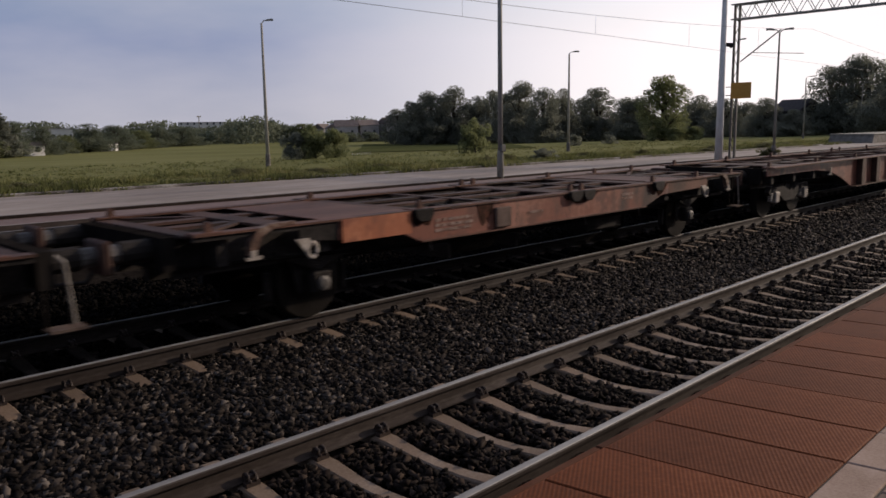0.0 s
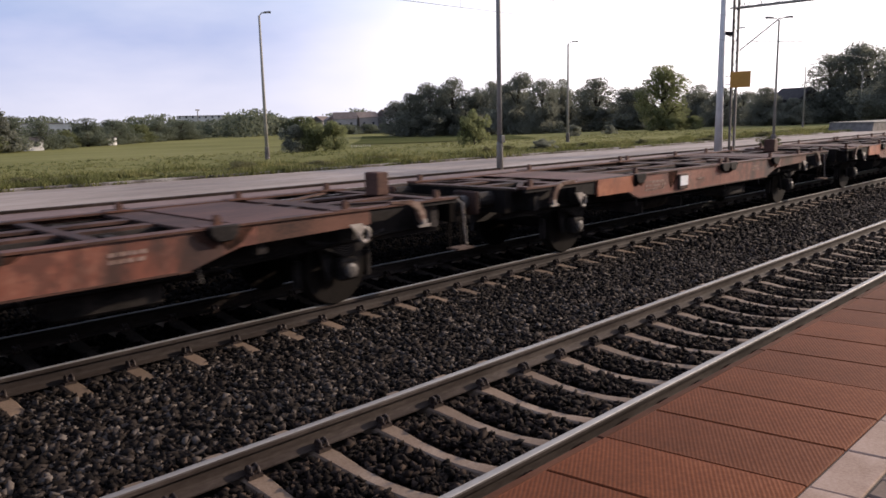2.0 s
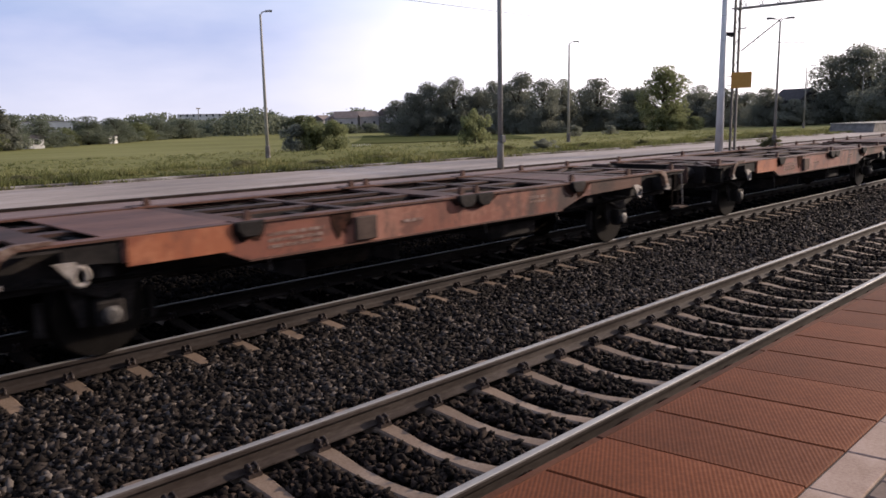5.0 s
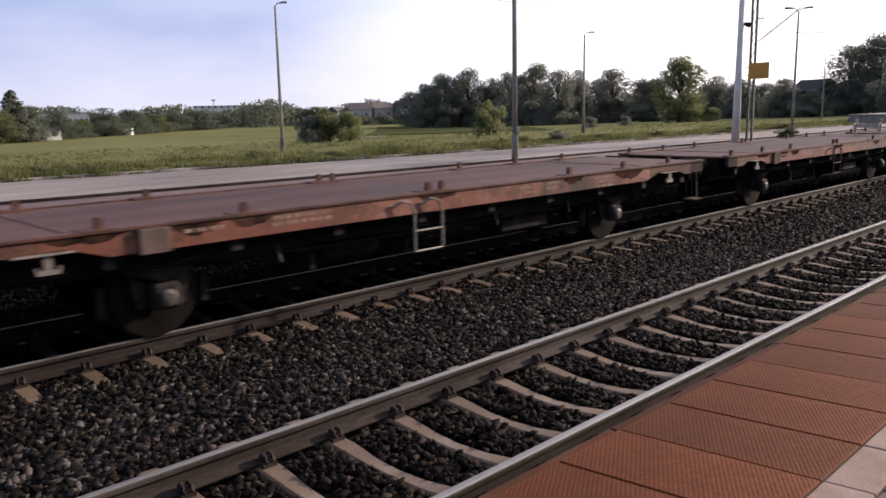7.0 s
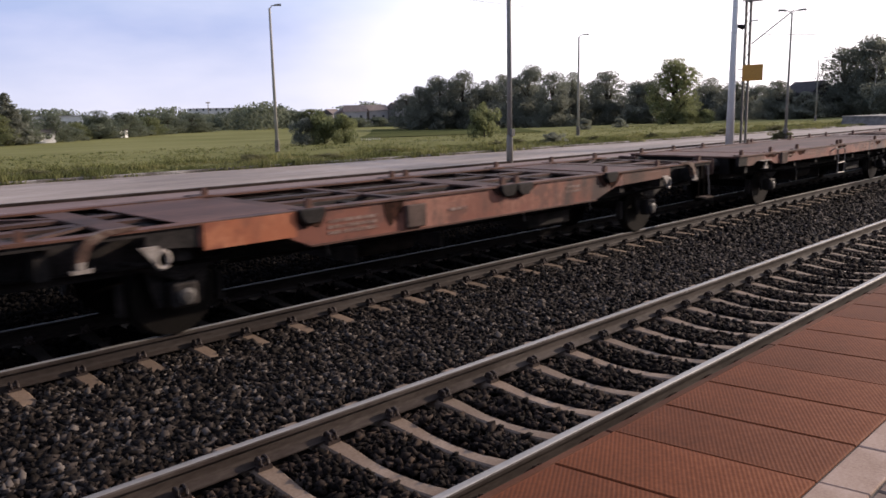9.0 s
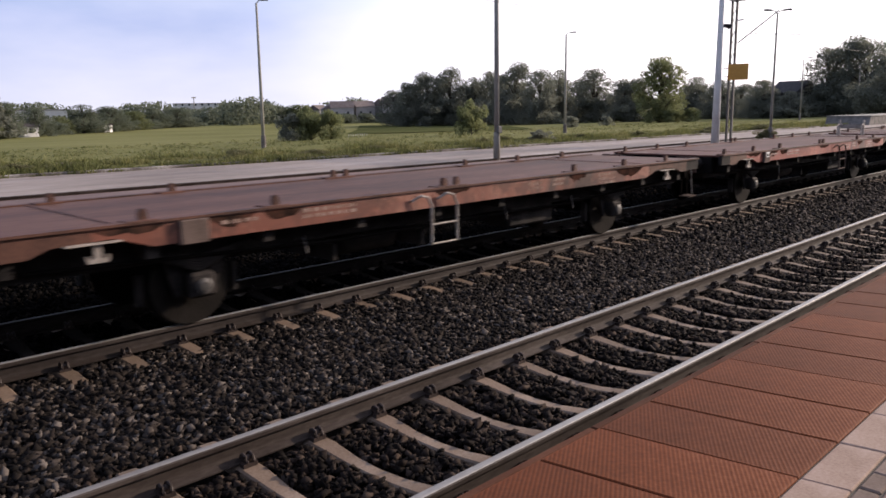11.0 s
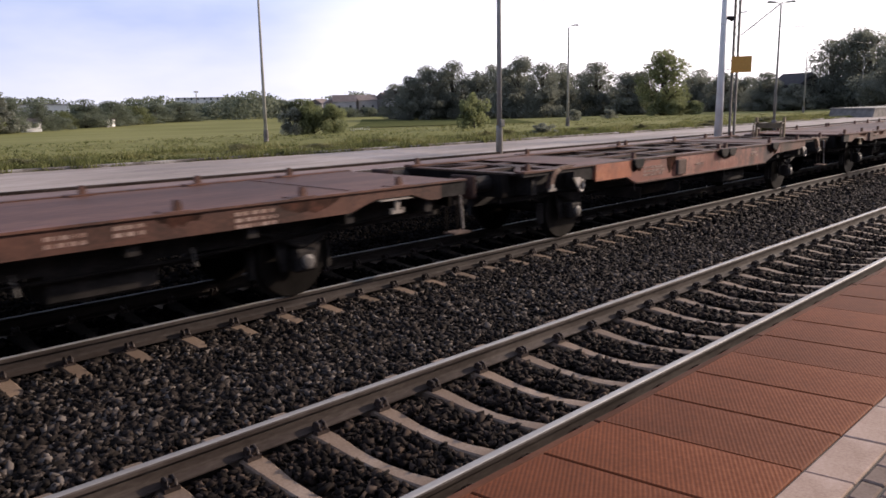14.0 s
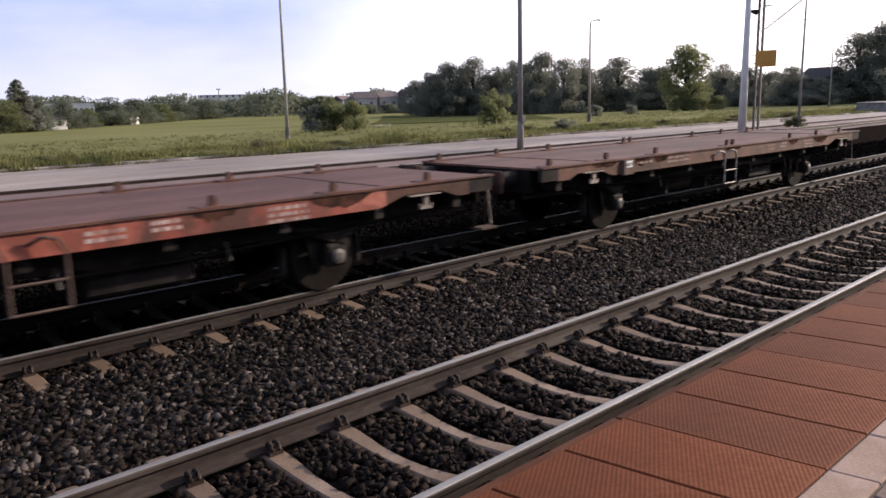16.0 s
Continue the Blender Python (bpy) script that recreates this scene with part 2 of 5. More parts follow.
M = {
    "stone": stony("basalt_ballast", [(0.009, 0.007, 0.006), (0.018, 0.0138, 0.0116), (0.047, 0.036, 0.030), (0.168, 0.14, 0.121)], 0.3),
    "track_stone": stony("rusty_ballast", [(0.007, 0.005, 0.0042), (0.014, 0.0098, 0.008), (0.031, 0.0215, 0.0175), (0.09, 0.064, 0.05)], 0.3),
    # oily stone, darkened further to put the train's shade into its colour
    "shaded_stone": material("oily_shaded_ballast", [(0.0025, 0.0023, 0.0022), (0.005, 0.0045, 0.0042), (0.009, 0.008, 0.0075)], 0.85, scale=3, fine=40, per="island", spread=0.6, spec=0.0),
    "bed": material("ballast_dust", [(0.006, 0.005, 0.004), (0.014, 0.011, 0.009), (0.028, 0.022, 0.018)], 0.95, scale=9, fine=45, bump=1.0, spec=0.0),
    "sleeper": material("weathered_concrete", [(0.132, 0.087, 0.058), (0.186, 0.131, 0.093), (0.25, 0.187, 0.141)], 0.75, scale=2, fine=50, spread=0.22, spec=0.3),
    "rail_side": material("rusty_rail_steel", [(0.024, 0.017, 0.014), (0.042, 0.032, 0.027), (0.068, 0.054, 0.046)], 0.65, 0.0, scale=3, fine=40, stretch=(0.3, 1, 1), spec=0.14),
    "rail_top": material("polished_rail_steel", [(0.22, 0.20, 0.18), (0.38, 0.355, 0.325)], 0.46, 0.45, scale=2, fine=60, stretch=(0.15, 1, 1), bump=0.05),
    # darker copy of the rail top, with the train's shade in its colour
    "shaded_rail_top": material("shade_darkened_rail_steel", [(0.05, 0.047, 0.044), (0.105, 0.10, 0.094)], 0.75, 0.0, scale=2, fine=60, stretch=(0.15, 1, 1), bump=0.05, spec=0.12),
    "clip": material("dark_spring_steel", [(0.025, 0.018, 0.015), (0.065, 0.045, 0.038)], 0.55, 0.3, spec=0.3),
    "edge": material("brown_concrete_coping", [(0.07, 0.026, 0.014), (0.10, 0.040, 0.023)], 0.85, scale=3, fine=40, spec=0.1),
    "pale_slab": material("pale_concrete_slab", [(0.27, 0.185, 0.14), (0.35, 0.25, 0.195), (0.41, 0.305, 0.25)], 0.85, scale=5, fine=60, spread=0.1, spec=0.1),
    "sett": material("brownish_paving_sett", [(0.15, 0.108, 0.085), (0.23, 0.172, 0.14)], 0.9, scale=6, fine=60, spread=0.25, spec=0.1),
    "joint": material("dark_joint_sand", [(0.05, 0.04, 0.035), (0.09, 0.075, 0.06)], 0.95),
    "platform_wall": material("platform_wall_concrete", [(0.12, 0.11, 0.10), (0.22, 0.20, 0.18)], 0.9, scale=2, spec=0.1),
    "asphalt": material("old_pale_asphalt", [(0.155, 0.122, 0.10), (0.225, 0.182, 0.153), (0.32, 0.265, 0.228)], 0.7, scale=0.5, fine=7, bump=0.35, stretch=(0.2, 1, 1), spec=0.25),
    "yard_gravel": material("pinkish_yard_gravel", [(0.13, 0.082, 0.07), (0.19, 0.125, 0.108), (0.25, 0.175, 0.15)], 0.75, scale=0.5, fine=8, bump=0.3, stretch=(0.3, 1, 1), spec=0.35),
    # dark colour that stands for shade on the goods platform's edge face
    "tar": material("shaded_edge_face", [(0.014, 0.010, 0.008), (0.03, 0.021, 0.017), (0.05, 0.036, 0.03)], 0.95, scale=1, fine=20, spec=0.1),
    "kerb": material("kerb_concrete", [(0.05, 0.042, 0.036), (0.14, 0.12, 0.105), (0.34, 0.31, 0.28)], 0.8, scale=0.7, fine=12, spec=0.2),
    "soil": material("field_ground", [(0.118, 0.118, 0.044), (0.152, 0.149, 0.058), (0.19, 0.18, 0.075)], 1.0, scale=0.03, fine=0.9, bump=0.6, stretch=(1, 1, 1), spec=0.02),
    "grass": leafy("verge_grass", [(0.07, 0.08, 0.026), (0.135, 0.138, 0.047), (0.225, 0.205, 0.085)], 0.45, 0.4),
    "weed": leafy("dusty_weeds", [(0.11, 0.11, 0.048), (0.165, 0.155, 0.075), (0.23, 0.205, 0.115)], 0.3, 0.4),
    "tilled": material("green_crop_rows", [(0.070, 0.078, 0.032), (0.098, 0.106, 0.044), (0.125, 0.13, 0.056)], 1.0, scale=0.06, fine=1.2, bump=0.6, spec=0.0),
    "leaf_dark": leafy("wood_leaves", [(0.14, 0.148, 0.12), (0.19, 0.198, 0.155), (0.235, 0.242, 0.18)], 0.15, 0.65),
    "leaf_light": leafy("light_leaves", [(0.135, 0.152, 0.07), (0.19, 0.205, 0.098), (0.25, 0.26, 0.128)], 0.3, 0.6),
    "leaf_far": leafy("far_leaves", [(0.115, 0.13, 0.09), (0.15, 0.168, 0.115), (0.185, 0.20, 0.14)], 0.12, 0.5),
    # oil stain and the shade under the train, both put into one dark colour
    "shaded_sleeper": material("oil_and_shade_concrete", [(0.016, 0.013, 0.011), (0.028, 0.023, 0.019), (0.05, 0.041, 0.034)], 0.85, scale=2, fine=50, spread=0.2, spec=0.0),
    "bark": material("bark", [(0.04, 0.032, 0.026), (0.09, 0.075, 0.06)], 0.95, scale=3, spec=0.05),
    "mast": material("grey_painted_steel_mast", [(0.15, 0.143, 0.13), (0.235, 0.225, 0.205)], 0.6, 0.2, scale=1, fine=20, spec=0.2),
    "gantry": material("weathered_dark_gantry_steel", [(0.065, 0.06, 0.055), (0.115, 0.107, 0.098)], 0.65, 0.1, scale=1, fine=20, spec=0.2),
    "mast_pale": material("pale_concrete_mast", [(0.52, 0.51, 0.49), (0.68, 0.665, 0.64)], 0.7, scale=1, fine=15),
    "lamp_pole": material("concrete_lamp_pole", [(0.20, 0.185, 0.155), (0.31, 0.29, 0.25)], 0.85, scale=1, fine=15, spec=0.1),
    "sign": material("yellow_sign_paint", [(0.42, 0.21, 0.033), (0.52, 0.27, 0.045)], 0.5, bump=0.05),
    "wire": material("wire", [(0.06, 0.06, 0.065), (0.10, 0.10, 0.10)], 0.6, 0.4),
    "white": material("white_marking_paint", [(0.34, 0.21, 0.175), (0.56, 0.47, 0.43)], 0.7, scale=9, spread=0.15),
    "bright_white": material("bright_label_paint", [(0.72, 0.72, 0.72), (0.82, 0.82, 0.82)], 0.6, scale=9, spread=0.05),
    "dim_white": material("faded_marking_paint", [(0.20, 0.105, 0.075), (0.38, 0.28, 0.23)], 0.8, scale=12, spread=0.15),
    "rust": material("rust_brown_paint", [(0.045, 0.026, 0.020), (0.10, 0.048, 0.034), (0.15, 0.069, 0.047)], 0.65, scale=1.5, fine=26, spread=0.2, spec=0.18),
    "deck": material("worn_deck_steel", [(0.058, 0.029, 0.020), (0.098, 0.047, 0.033), (0.145, 0.074, 0.053)], 0.6, scale=0.9, fine=14, stretch=(0.35, 1.5, 1), spread=0.15, spec=0.12, bump=0.2),
    "deck_red": material("reddish_deck_steel", [(0.072, 0.032, 0.022), (0.112, 0.050, 0.035), (0.16, 0.078, 0.057)], 0.6, scale=0.9, fine=14, stretch=(0.35, 1.5, 1), spread=0.15, spec=0.12, bump=0.2),
    "beam": material("dark_brown_frame_steel", [(0.026, 0.016, 0.013), (0.058, 0.031, 0.024), (0.10, 0.054, 0.040)], 0.7, scale=1.5, fine=26, spread=0.2, spec=0.15),
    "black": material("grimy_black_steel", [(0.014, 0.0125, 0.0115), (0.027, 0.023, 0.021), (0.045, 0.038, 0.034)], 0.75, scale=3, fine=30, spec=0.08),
    "fender": material("scuffed_brown_steel", [(0.06, 0.036, 0.028), (0.13, 0.075, 0.055), (0.26, 0.19, 0.15)], 0.65, 0.1, scale=4, fine=30, spec=0.12),
    "grease": material("dried_grease", [(0.02, 0.014, 0.012), (0.05, 0.028, 0.021), (0.10, 0.045, 0.032)], 0.7, scale=6, fine=40, spec=0.0),
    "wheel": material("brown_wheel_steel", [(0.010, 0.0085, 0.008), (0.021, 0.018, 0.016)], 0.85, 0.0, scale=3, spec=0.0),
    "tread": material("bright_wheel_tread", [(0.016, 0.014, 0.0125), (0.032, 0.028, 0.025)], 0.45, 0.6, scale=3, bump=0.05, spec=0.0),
    "axle_cap": material("pale_axle_cap", [(0.045, 0.04, 0.037), (0.15, 0.135, 0.125)], 0.6, 0.2, scale=9),
    "steel": material("bare_grey_steel", [(0.22, 0.185, 0.155), (0.40, 0.35, 0.305)], 0.6, 0.1, scale=7, fine=50, spec=0.25),
    "yellow": material("faded_yellow_paint", [(0.10, 0.065, 0.04), (0.21, 0.15, 0.08)], 0.7, scale=5),
    "box_grey": material("dull_box_paint", [(0.07, 0.05, 0.042), (0.16, 0.115, 0.095)], 0.8, scale=4, spec=0.05),
    "wall_white": material("pale_plaster", [(0.50, 0.49, 0.47), (0.62, 0.61, 0.59)], 0.9, scale=0.3, fine=5),
    "wall_grey": material("dull_house_render", [(0.30, 0.275, 0.255), (0.42, 0.39, 0.36)], 0.9, scale=0.3, fine=5, spread=0.3),
    "roof_brown": material("brown_tile_roof", [(0.11, 0.085, 0.075), (0.17, 0.135, 0.12)], 0.9, scale=1, spread=0.35),
    "roof_dark": material("dark_roof", [(0.03, 0.027, 0.027), (0.05, 0.045, 0.045)], 0.9, scale=1),
    "glass": material("window_glass", [(0.03, 0.035, 0.04), (0.05, 0.055, 0.06)], 0.1, bump=0),
    "block_wall": material("plain_wall_boarding", [(0.30, 0.28, 0.26), (0.38, 0.36, 0.33)], 0.9, scale=1),
}


def weathered(name, pale, mid, rust_, grime):
    """Old wagon paint: faded patches, rust, and greasy dark smears that run downwards."""
    m = material(name, [mid, mid, pale], 0.4, scale=1.1, fine=16, stretch=(1, 1, 0.8), spread=0.12, bump=0.12, spec=0.75)
    n, l = m.node_tree.nodes, m.node_tree.links
    hsv = next(k for k in n if k.type == "HUE_SAT")
    c = n.new("ShaderNodeTexCoord")
    last = hsv.outputs["Color"]
    for colour, sc, stretch, lo, hi, seed in ((rust_, 2.2, (1.0, 1, 1.6), 0.50, 0.60, 3.0), (grime, 0.9, (1.2, 1, 0.45), 0.52, 0.62, 11.0), (grime, 9.0, (1.6, 1, 0.25), 0.60, 0.70, 23.0)):
        mp3, no, rp, mx = n.new("ShaderNodeMapping"), n.new("ShaderNodeTexNoise"), n.new("ShaderNodeMapRange"), n.new("ShaderNodeMixRGB")
        mp3.inputs["Scale"].default_value, mp3.inputs["Location"].default_value = stretch, (seed, seed * 0.7, seed * 1.3)
        no.inputs["Scale"].default_value, no.inputs["Detail"].default_value, no.inputs["Roughness"].default_value = sc, 7.0, 0.65
        rp.inputs["From Min"].default_value, rp.inputs["From Max"].default_value, rp.inputs["To Max"].default_value = lo, hi, 0.85
        l.new(c.outputs["Object"], mp3.inputs["Vector"])
        l.new(mp3.outputs["Vector"], no.inputs["Vector"])
        l.new(no.outputs["Fac"], rp.inputs["Value"])
        l.new(rp.outputs["Result"], mx.inputs["Fac"])
        l.new(last, mx.inputs["Color1"])
        mx.inputs["Color2"].default_value = (*colour, 1)
        last = mx.outputs["Color"]
    l.new(last, n["Principled BSDF"].inputs["Base Color"])
    return m


M["orange"] = weathered("faded_orange_wagon_paint", (0.35, 0.155, 0.105), (0.225, 0.075, 0.046), (0.12, 0.046, 0.031), (0.034, 0.021, 0.017))
M["red"] = weathered("faded_red_wagon_paint", (0.46, 0.16, 0.11), (0.32, 0.076, 0.049), (0.21, 0.062, 0.042), (0.06, 0.03, 0.024))
M["plate"] = weathered("bright_orange_plate_paint", (0.48, 0.19, 0.095), (0.37, 0.115, 0.05), (0.24, 0.072, 0.036), (0.12, 0.045, 0.03))


def ribbed(name):
    """Red platform slab with fine oblique ribs cast into its top."""
    m = material(name, [(0.098, 0.027, 0.0085), (0.138, 0.038, 0.013), (0.182, 0.056, 0.022)], 0.8, scale=1.3, fine=35, spread=0.14, bump=0.15, spec=0.14)
    n, l = m.node_tree.nodes, m.node_tree.links
    c, mp2, w1, w2 = n.new("ShaderNodeTexCoord"), n.new("ShaderNodeMapping"), n.new("ShaderNodeTexWave"), n.new("ShaderNodeTexWave")
    mp2.inputs["Rotation"].default_value = (0, 0, radians(-31))
    l.new(c.outputs["Object"], mp2.inputs["Vector"])
    for w, direction, s in ((w1, "Y", 15.0), (w2, "X", 15.0)):
        w.bands_direction, w.inputs["Scale"].default_value, w.inputs["Distortion"].default_value = direction, s, 0.15
        l.new(mp2.outputs["Vector"], w.inputs["Vector"])
    add = n.new("ShaderNodeMath")
    add.operation = "MULTIPLY_ADD"
    add.inputs[1].default_value = 0.12
    l.new(w2.outputs["Fac"], add.inputs[0])
    l.new(w1.outputs["Fac"], add.inputs[2])
    bp = n.new("ShaderNodeBump")
    bp.inputs["Strength"].default_value, bp.inputs["Distance"].default_value = 0.35, 0.003
    l.new(add.outputs[0], bp.inputs["Height"])
    old = next(k for k in n if k.type == "BUMP" and k != bp)
    l.new(old.outputs["Normal"], bp.inputs["Normal"])
    l.new(bp.outputs["Normal"], n["Principled BSDF"].inputs["Normal"])
    # the grooves are mixed towards a darker brown
    hsv = next(k for k in n if k.type == "HUE_SAT")
    groove, dark = n.new("ShaderNodeMapRange"), n.new("ShaderNodeMixRGB")
    groove.inputs["To Min"].default_value, groove.inputs["To Max"].default_value = 0.30, 0.0
    groove.inputs["From Max"].default_value = 0.5
    l.new(w1.outputs["Fac"], groove.inputs["Value"])
    l.new(groove.outputs["Result"], dark.inputs["Fac"])
    dark.inputs["Color2"].default_value = (0.05, 0.022, 0.014, 1)
    l.new(hsv.outputs["Color"], dark.inputs["Color1"])
    l.new(dark.outputs["Color"], n["Principled BSDF"].inputs["Base Color"])
    return m


M["ribbed"] = ribbed("red_ribbed_concrete")


# ---- mesh helpers ----
def box(bm, x0, x1, y0, y1, z0, z1):
    v = [bm.verts.new(p) for p in ((x0, y0, z0), (x1, y0, z0), (x1, y1, z0), (x0, y1, z0), (x0, y0, z1), (x1, y0, z1), (x1, y1, z1), (x0, y1, z1))]
    for f in ((0, 3, 2, 1), (4, 5, 6, 7), (0, 1, 5, 4), (1, 2, 6, 5), (2, 3, 7, 6), (3, 0, 4, 7)):
        bm.faces.new([v[k] for k in f])


def prism(bm, outline, y0, y1):
    """An outline of (x, z), given anticlockwise as seen from -y, pushed from y0 to y1."""
    p = [bm.verts.new((x, y0, z)) for x, z in outline]
    q = [bm.verts.new((x, y1, z)) for x, z in outline]
    bm.faces.new(p)
    bm.faces.new(q[::-1])
    for k in range(len(p)):
        bm.faces.new((p[k], q[k], q[k - 1], p[k - 1]))


def tube(bm, points, r, sides=8, r_end=None):
    """A round bar through the points."""
    pts = [Vector(p) for p in points]
    rings = []
    for k, p in enumerate(pts):
        d = (pts[min(k + 1, len(pts) - 1)] - pts[max(k - 1, 0)]).normalized()
        u = d.cross(Vector((0, 0, 1)) if abs(d.z) < 0.9 else Vector((1, 0, 0))).normalized()
        w = d.cross(u)
        rr = r if r_end is None else r + (r_end - r) * k / (len(pts) - 1)
        rings.append([bm.verts.new(p + rr * (math.cos(2 * math.pi * s / sides) * u + math.sin(2 * math.pi * s / sides) * w)) for s in range(sides)])
    for a_, b_ in zip(rings, rings[1:]):
        for s in range(sides):
            bm.faces.new((a_[s], a_[s - 1], b_[s - 1], b_[s]))
    bm.faces.new(rings[0])
    bm.faces.new(rings[-1][::-1])


def lathe(bm, profile, centre, sides=24):
    """A profile of (radius, y) turned round the y axis through centre."""
    rings = [[bm.verts.new((centre[0] + r * math.cos(2 * math.pi * s / sides), centre[1] + y, centre[2] + r * math.sin(2 * math.pi * s / sides))) for s in range(sides)] for r, y in profile]
    for a_, b_ in zip(rings, rings[1:]):
        for s in range(sides):
            bm.faces.new((a_[s - 1], a_[s], b_[s], b_[s - 1]))
    bm.faces.new(rings[0])
    bm.faces.new(rings[-1][::-1])


MESHES = {}


def mesh_of(key, mat, make, bevel=0.0, smooth=False):
    key = (key, mat)
    if key not in MESHES:
        bm = bmesh.new()
        make(bm)
        bmesh.ops.recalc_face_normals(bm, faces=bm.faces)
        if bevel:
            bmesh.ops.bevel(bm, geom=[ed for ed in bm.edges if len(ed.link_faces) == 2 and ed.calc_face_angle() > 0.5], offset=bevel, segments=1, affect="EDGES")
        data = bpy.data.meshes.new(key[0])
        bm.to_mesh(data)
        bm.free()
        data.materials.append(M[mat])
        if smooth:
            data.polygons.foreach_set("use_smooth", [True] * len(data.polygons))
        MESHES[key] = data
    return MESHES[key]


def part(name, key, mat, make, parent=None, label="", bevel=0.0, smooth=False, at=None):
    ob = new(name, mesh_of(key, mat, make, bevel, smooth))
    if parent:
        ob.parent = parent
    if at is not None:
        ob.matrix_basis = at
    return tagged(ob, label)


def stuff_mesh(name, verts, faces, mat, label, category, smooth=False):
    data = bpy.data.meshes.new(name)
    verts, faces = np.asarray(verts, np.float32), np.asarray(faces, np.int32)
    data.vertices.add(len(verts))
    data.vertices.foreach_set("co", verts.ravel())
    k = faces.shape[1]
    data.loops.add(faces.size)
    data.loops.foreach_set("vertex_index", faces.ravel())
    data.polygons.add(len(faces))
    data.polygons.foreach_set("loop_start", np.arange(0, faces.size, k, dtype=np.int32))
    data.update(calc_edges=True)
    data.materials.append(M[mat])
    return tagged(new(name, data), label, category, kind="stuff")


# ---- ground ----
NEAR_TRACK, TRAIN_TRACK, HALF_GAUGE = 3.872, 8.440, 0.7535
KERB = lambda x: 29.8 + 5.2 * math.exp(-max(x, -25) / 50.0)


def ground_z(x, y):
    return -0.2 - 3.0 * min(max((y - 45) / 130, 0), 1)


def make_ground(bm):
    xs = [-3000, -400, -150, -60, -30] + list(range(-20, 130, 5)) + [140, 160, 180, 200, 240, 300, 400, 600, 1200, 4000]
    ys = [-3000, -300, -60, -8, 0, 12, 20, 28] + list(range(31, 62, 2)) + [66, 72, 80, 90, 100, 115, 130, 150, 175, 200, 260, 400, 800, 4000]
    rows = []
    for y in ys:
        rows.append([bm.verts.new((x, y, (ground_z(x, y) if y > 31 else -0.45) + (0.06 * noise.noise((x * 0.13, y * 0.2, 0)) if 40 < y < 130 else 0))) for x in xs])
    for r, q in zip(rows, rows[1:]):
        for k in range(len(xs) - 1):
            bm.faces.new((r[k], r[k + 1], q[k + 1], q[k]))


tagged(part("ground", "ground", "soil", make_ground, smooth=True), "wide olive green field with low crop and rough grass", "field", kind="structure")


def make_bed(bm):
    xs = [-12 + 0.5 * k for k in range(0, 130)] + [54 + 4 * k for k in range(0, 60)]
    ys = [2.26, 2.6, 3.1, 3.5, 3.87, 4.3, 4.7, 5.1, 5.6, 6.1, 6.6, 7.1, 7.7, 8.1, 8.44, 8.8, 9.2, 9.7, 10.2, 10.9, 11.8, 12.9, 14.5, 16.0, 17.5, 19.6]
    rows = []
    for y in ys:
        z = -0.245
        for c in (NEAR_TRACK, TRAIN_TRACK):
            if abs(y - c) < 0.5:
                z = -0.26
        if 5.3 < y < 6.7:
            z = -0.255
        if y > 11:
            z = -0.30
        rows.append([bm.verts.new((x, y, z + 0.02 * noise.noise((x * 1.3, y * 1.7, 3)))) for x in xs])
    for r, q in zip(rows, rows[1:]):
        for k in range(len(xs) - 1):
            bm.faces.new((r[k], r[k + 1], q[k + 1], q[k]))


tagged(part("ballast_bed", "ballast_bed", "bed", make_bed), "dark basalt ballast bed under two railway tracks", "ballast", kind="structure")


EDGE = lambda x: 24.9 + 1.2 * math.exp(-max(x, 0) / 14.0)


def make_yard_bed(bm):
    xs = list(range(-40, 130, 4)) + [150, 200, 300, 420]
    prof = [[bm.verts.new((x, y, z)) for y, z in ((19.45, -0.5), (19.5, -0.31), (20.2, -0.32), (21.0, -0.33), (EDGE(x) - 2.7, -0.33), (EDGE(x) - 1.2, -0.275), (EDGE(x) + 0.3, -0.265))] for x in xs]
    for p, q in zip(prof, prof[1:]):
        for k in range(6):
            bm.faces.new((p[k], q[k], q[k + 1], p[k + 1]))


tagged(part("yard_bed", "yard_bed", "yard_gravel", make_yard_bed), "pinkish brown gravel bed of the yard track", "gravel", kind="structure")


def make_pavement(bm):
    xs = list(range(-40, 130, 4)) + [150, 200, 300, 420]
    prof = []
    for x in xs:
        k, e_ = KERB(x), EDGE(x)
        prof.append([bm.verts.new((x, y, z)) for y, z in ((e_, -0.6), (e_, -0.22), (e_ + 0.03, -0.19), (e_ + 2, -0.19), (k - 2, -0.19), (k - 0.25, -0.2), (k - 0.25, -0.5))])
    for p, q in zip(prof, prof[1:]):
        for k in range(6):
            bm.faces.new((p[k], q[k], q[k + 1], p[k + 1]))


tagged(part("pavement", "pavement", "asphalt", make_pavement), "pale worn asphalt of a disused low goods platform", "pavement", kind="structure")


# added dark strip in place of the shaded face below the platform edge
def make_edge_shade(bm):
    xs = list(range(-40, 130, 2)) + [150, 200, 300, 420]
    prof = [[bm.verts.new((x, EDGE(x) + dy, z)) for dy, z in ((-0.06, -0.6), (-0.06, -0.19), (-0.045, -0.172), (0.10, -0.172), (0.115, -0.3))] for x in xs]
    for p, q in zip(prof, prof[1:]):
        for k in range(4):
            bm.faces.new((p[k], q[k], q[k + 1], p[k + 1]))


tagged(part("edge_beam", "edge_beam", "tar", make_edge_shade), "dark strip for the shaded face along the goods platform edge", "platform edge", kind="structure")


def make_kerb(bm):
    xs = list(range(-40, 420, 4))
    prof = []
    for x in xs:
        k = KERB(x)
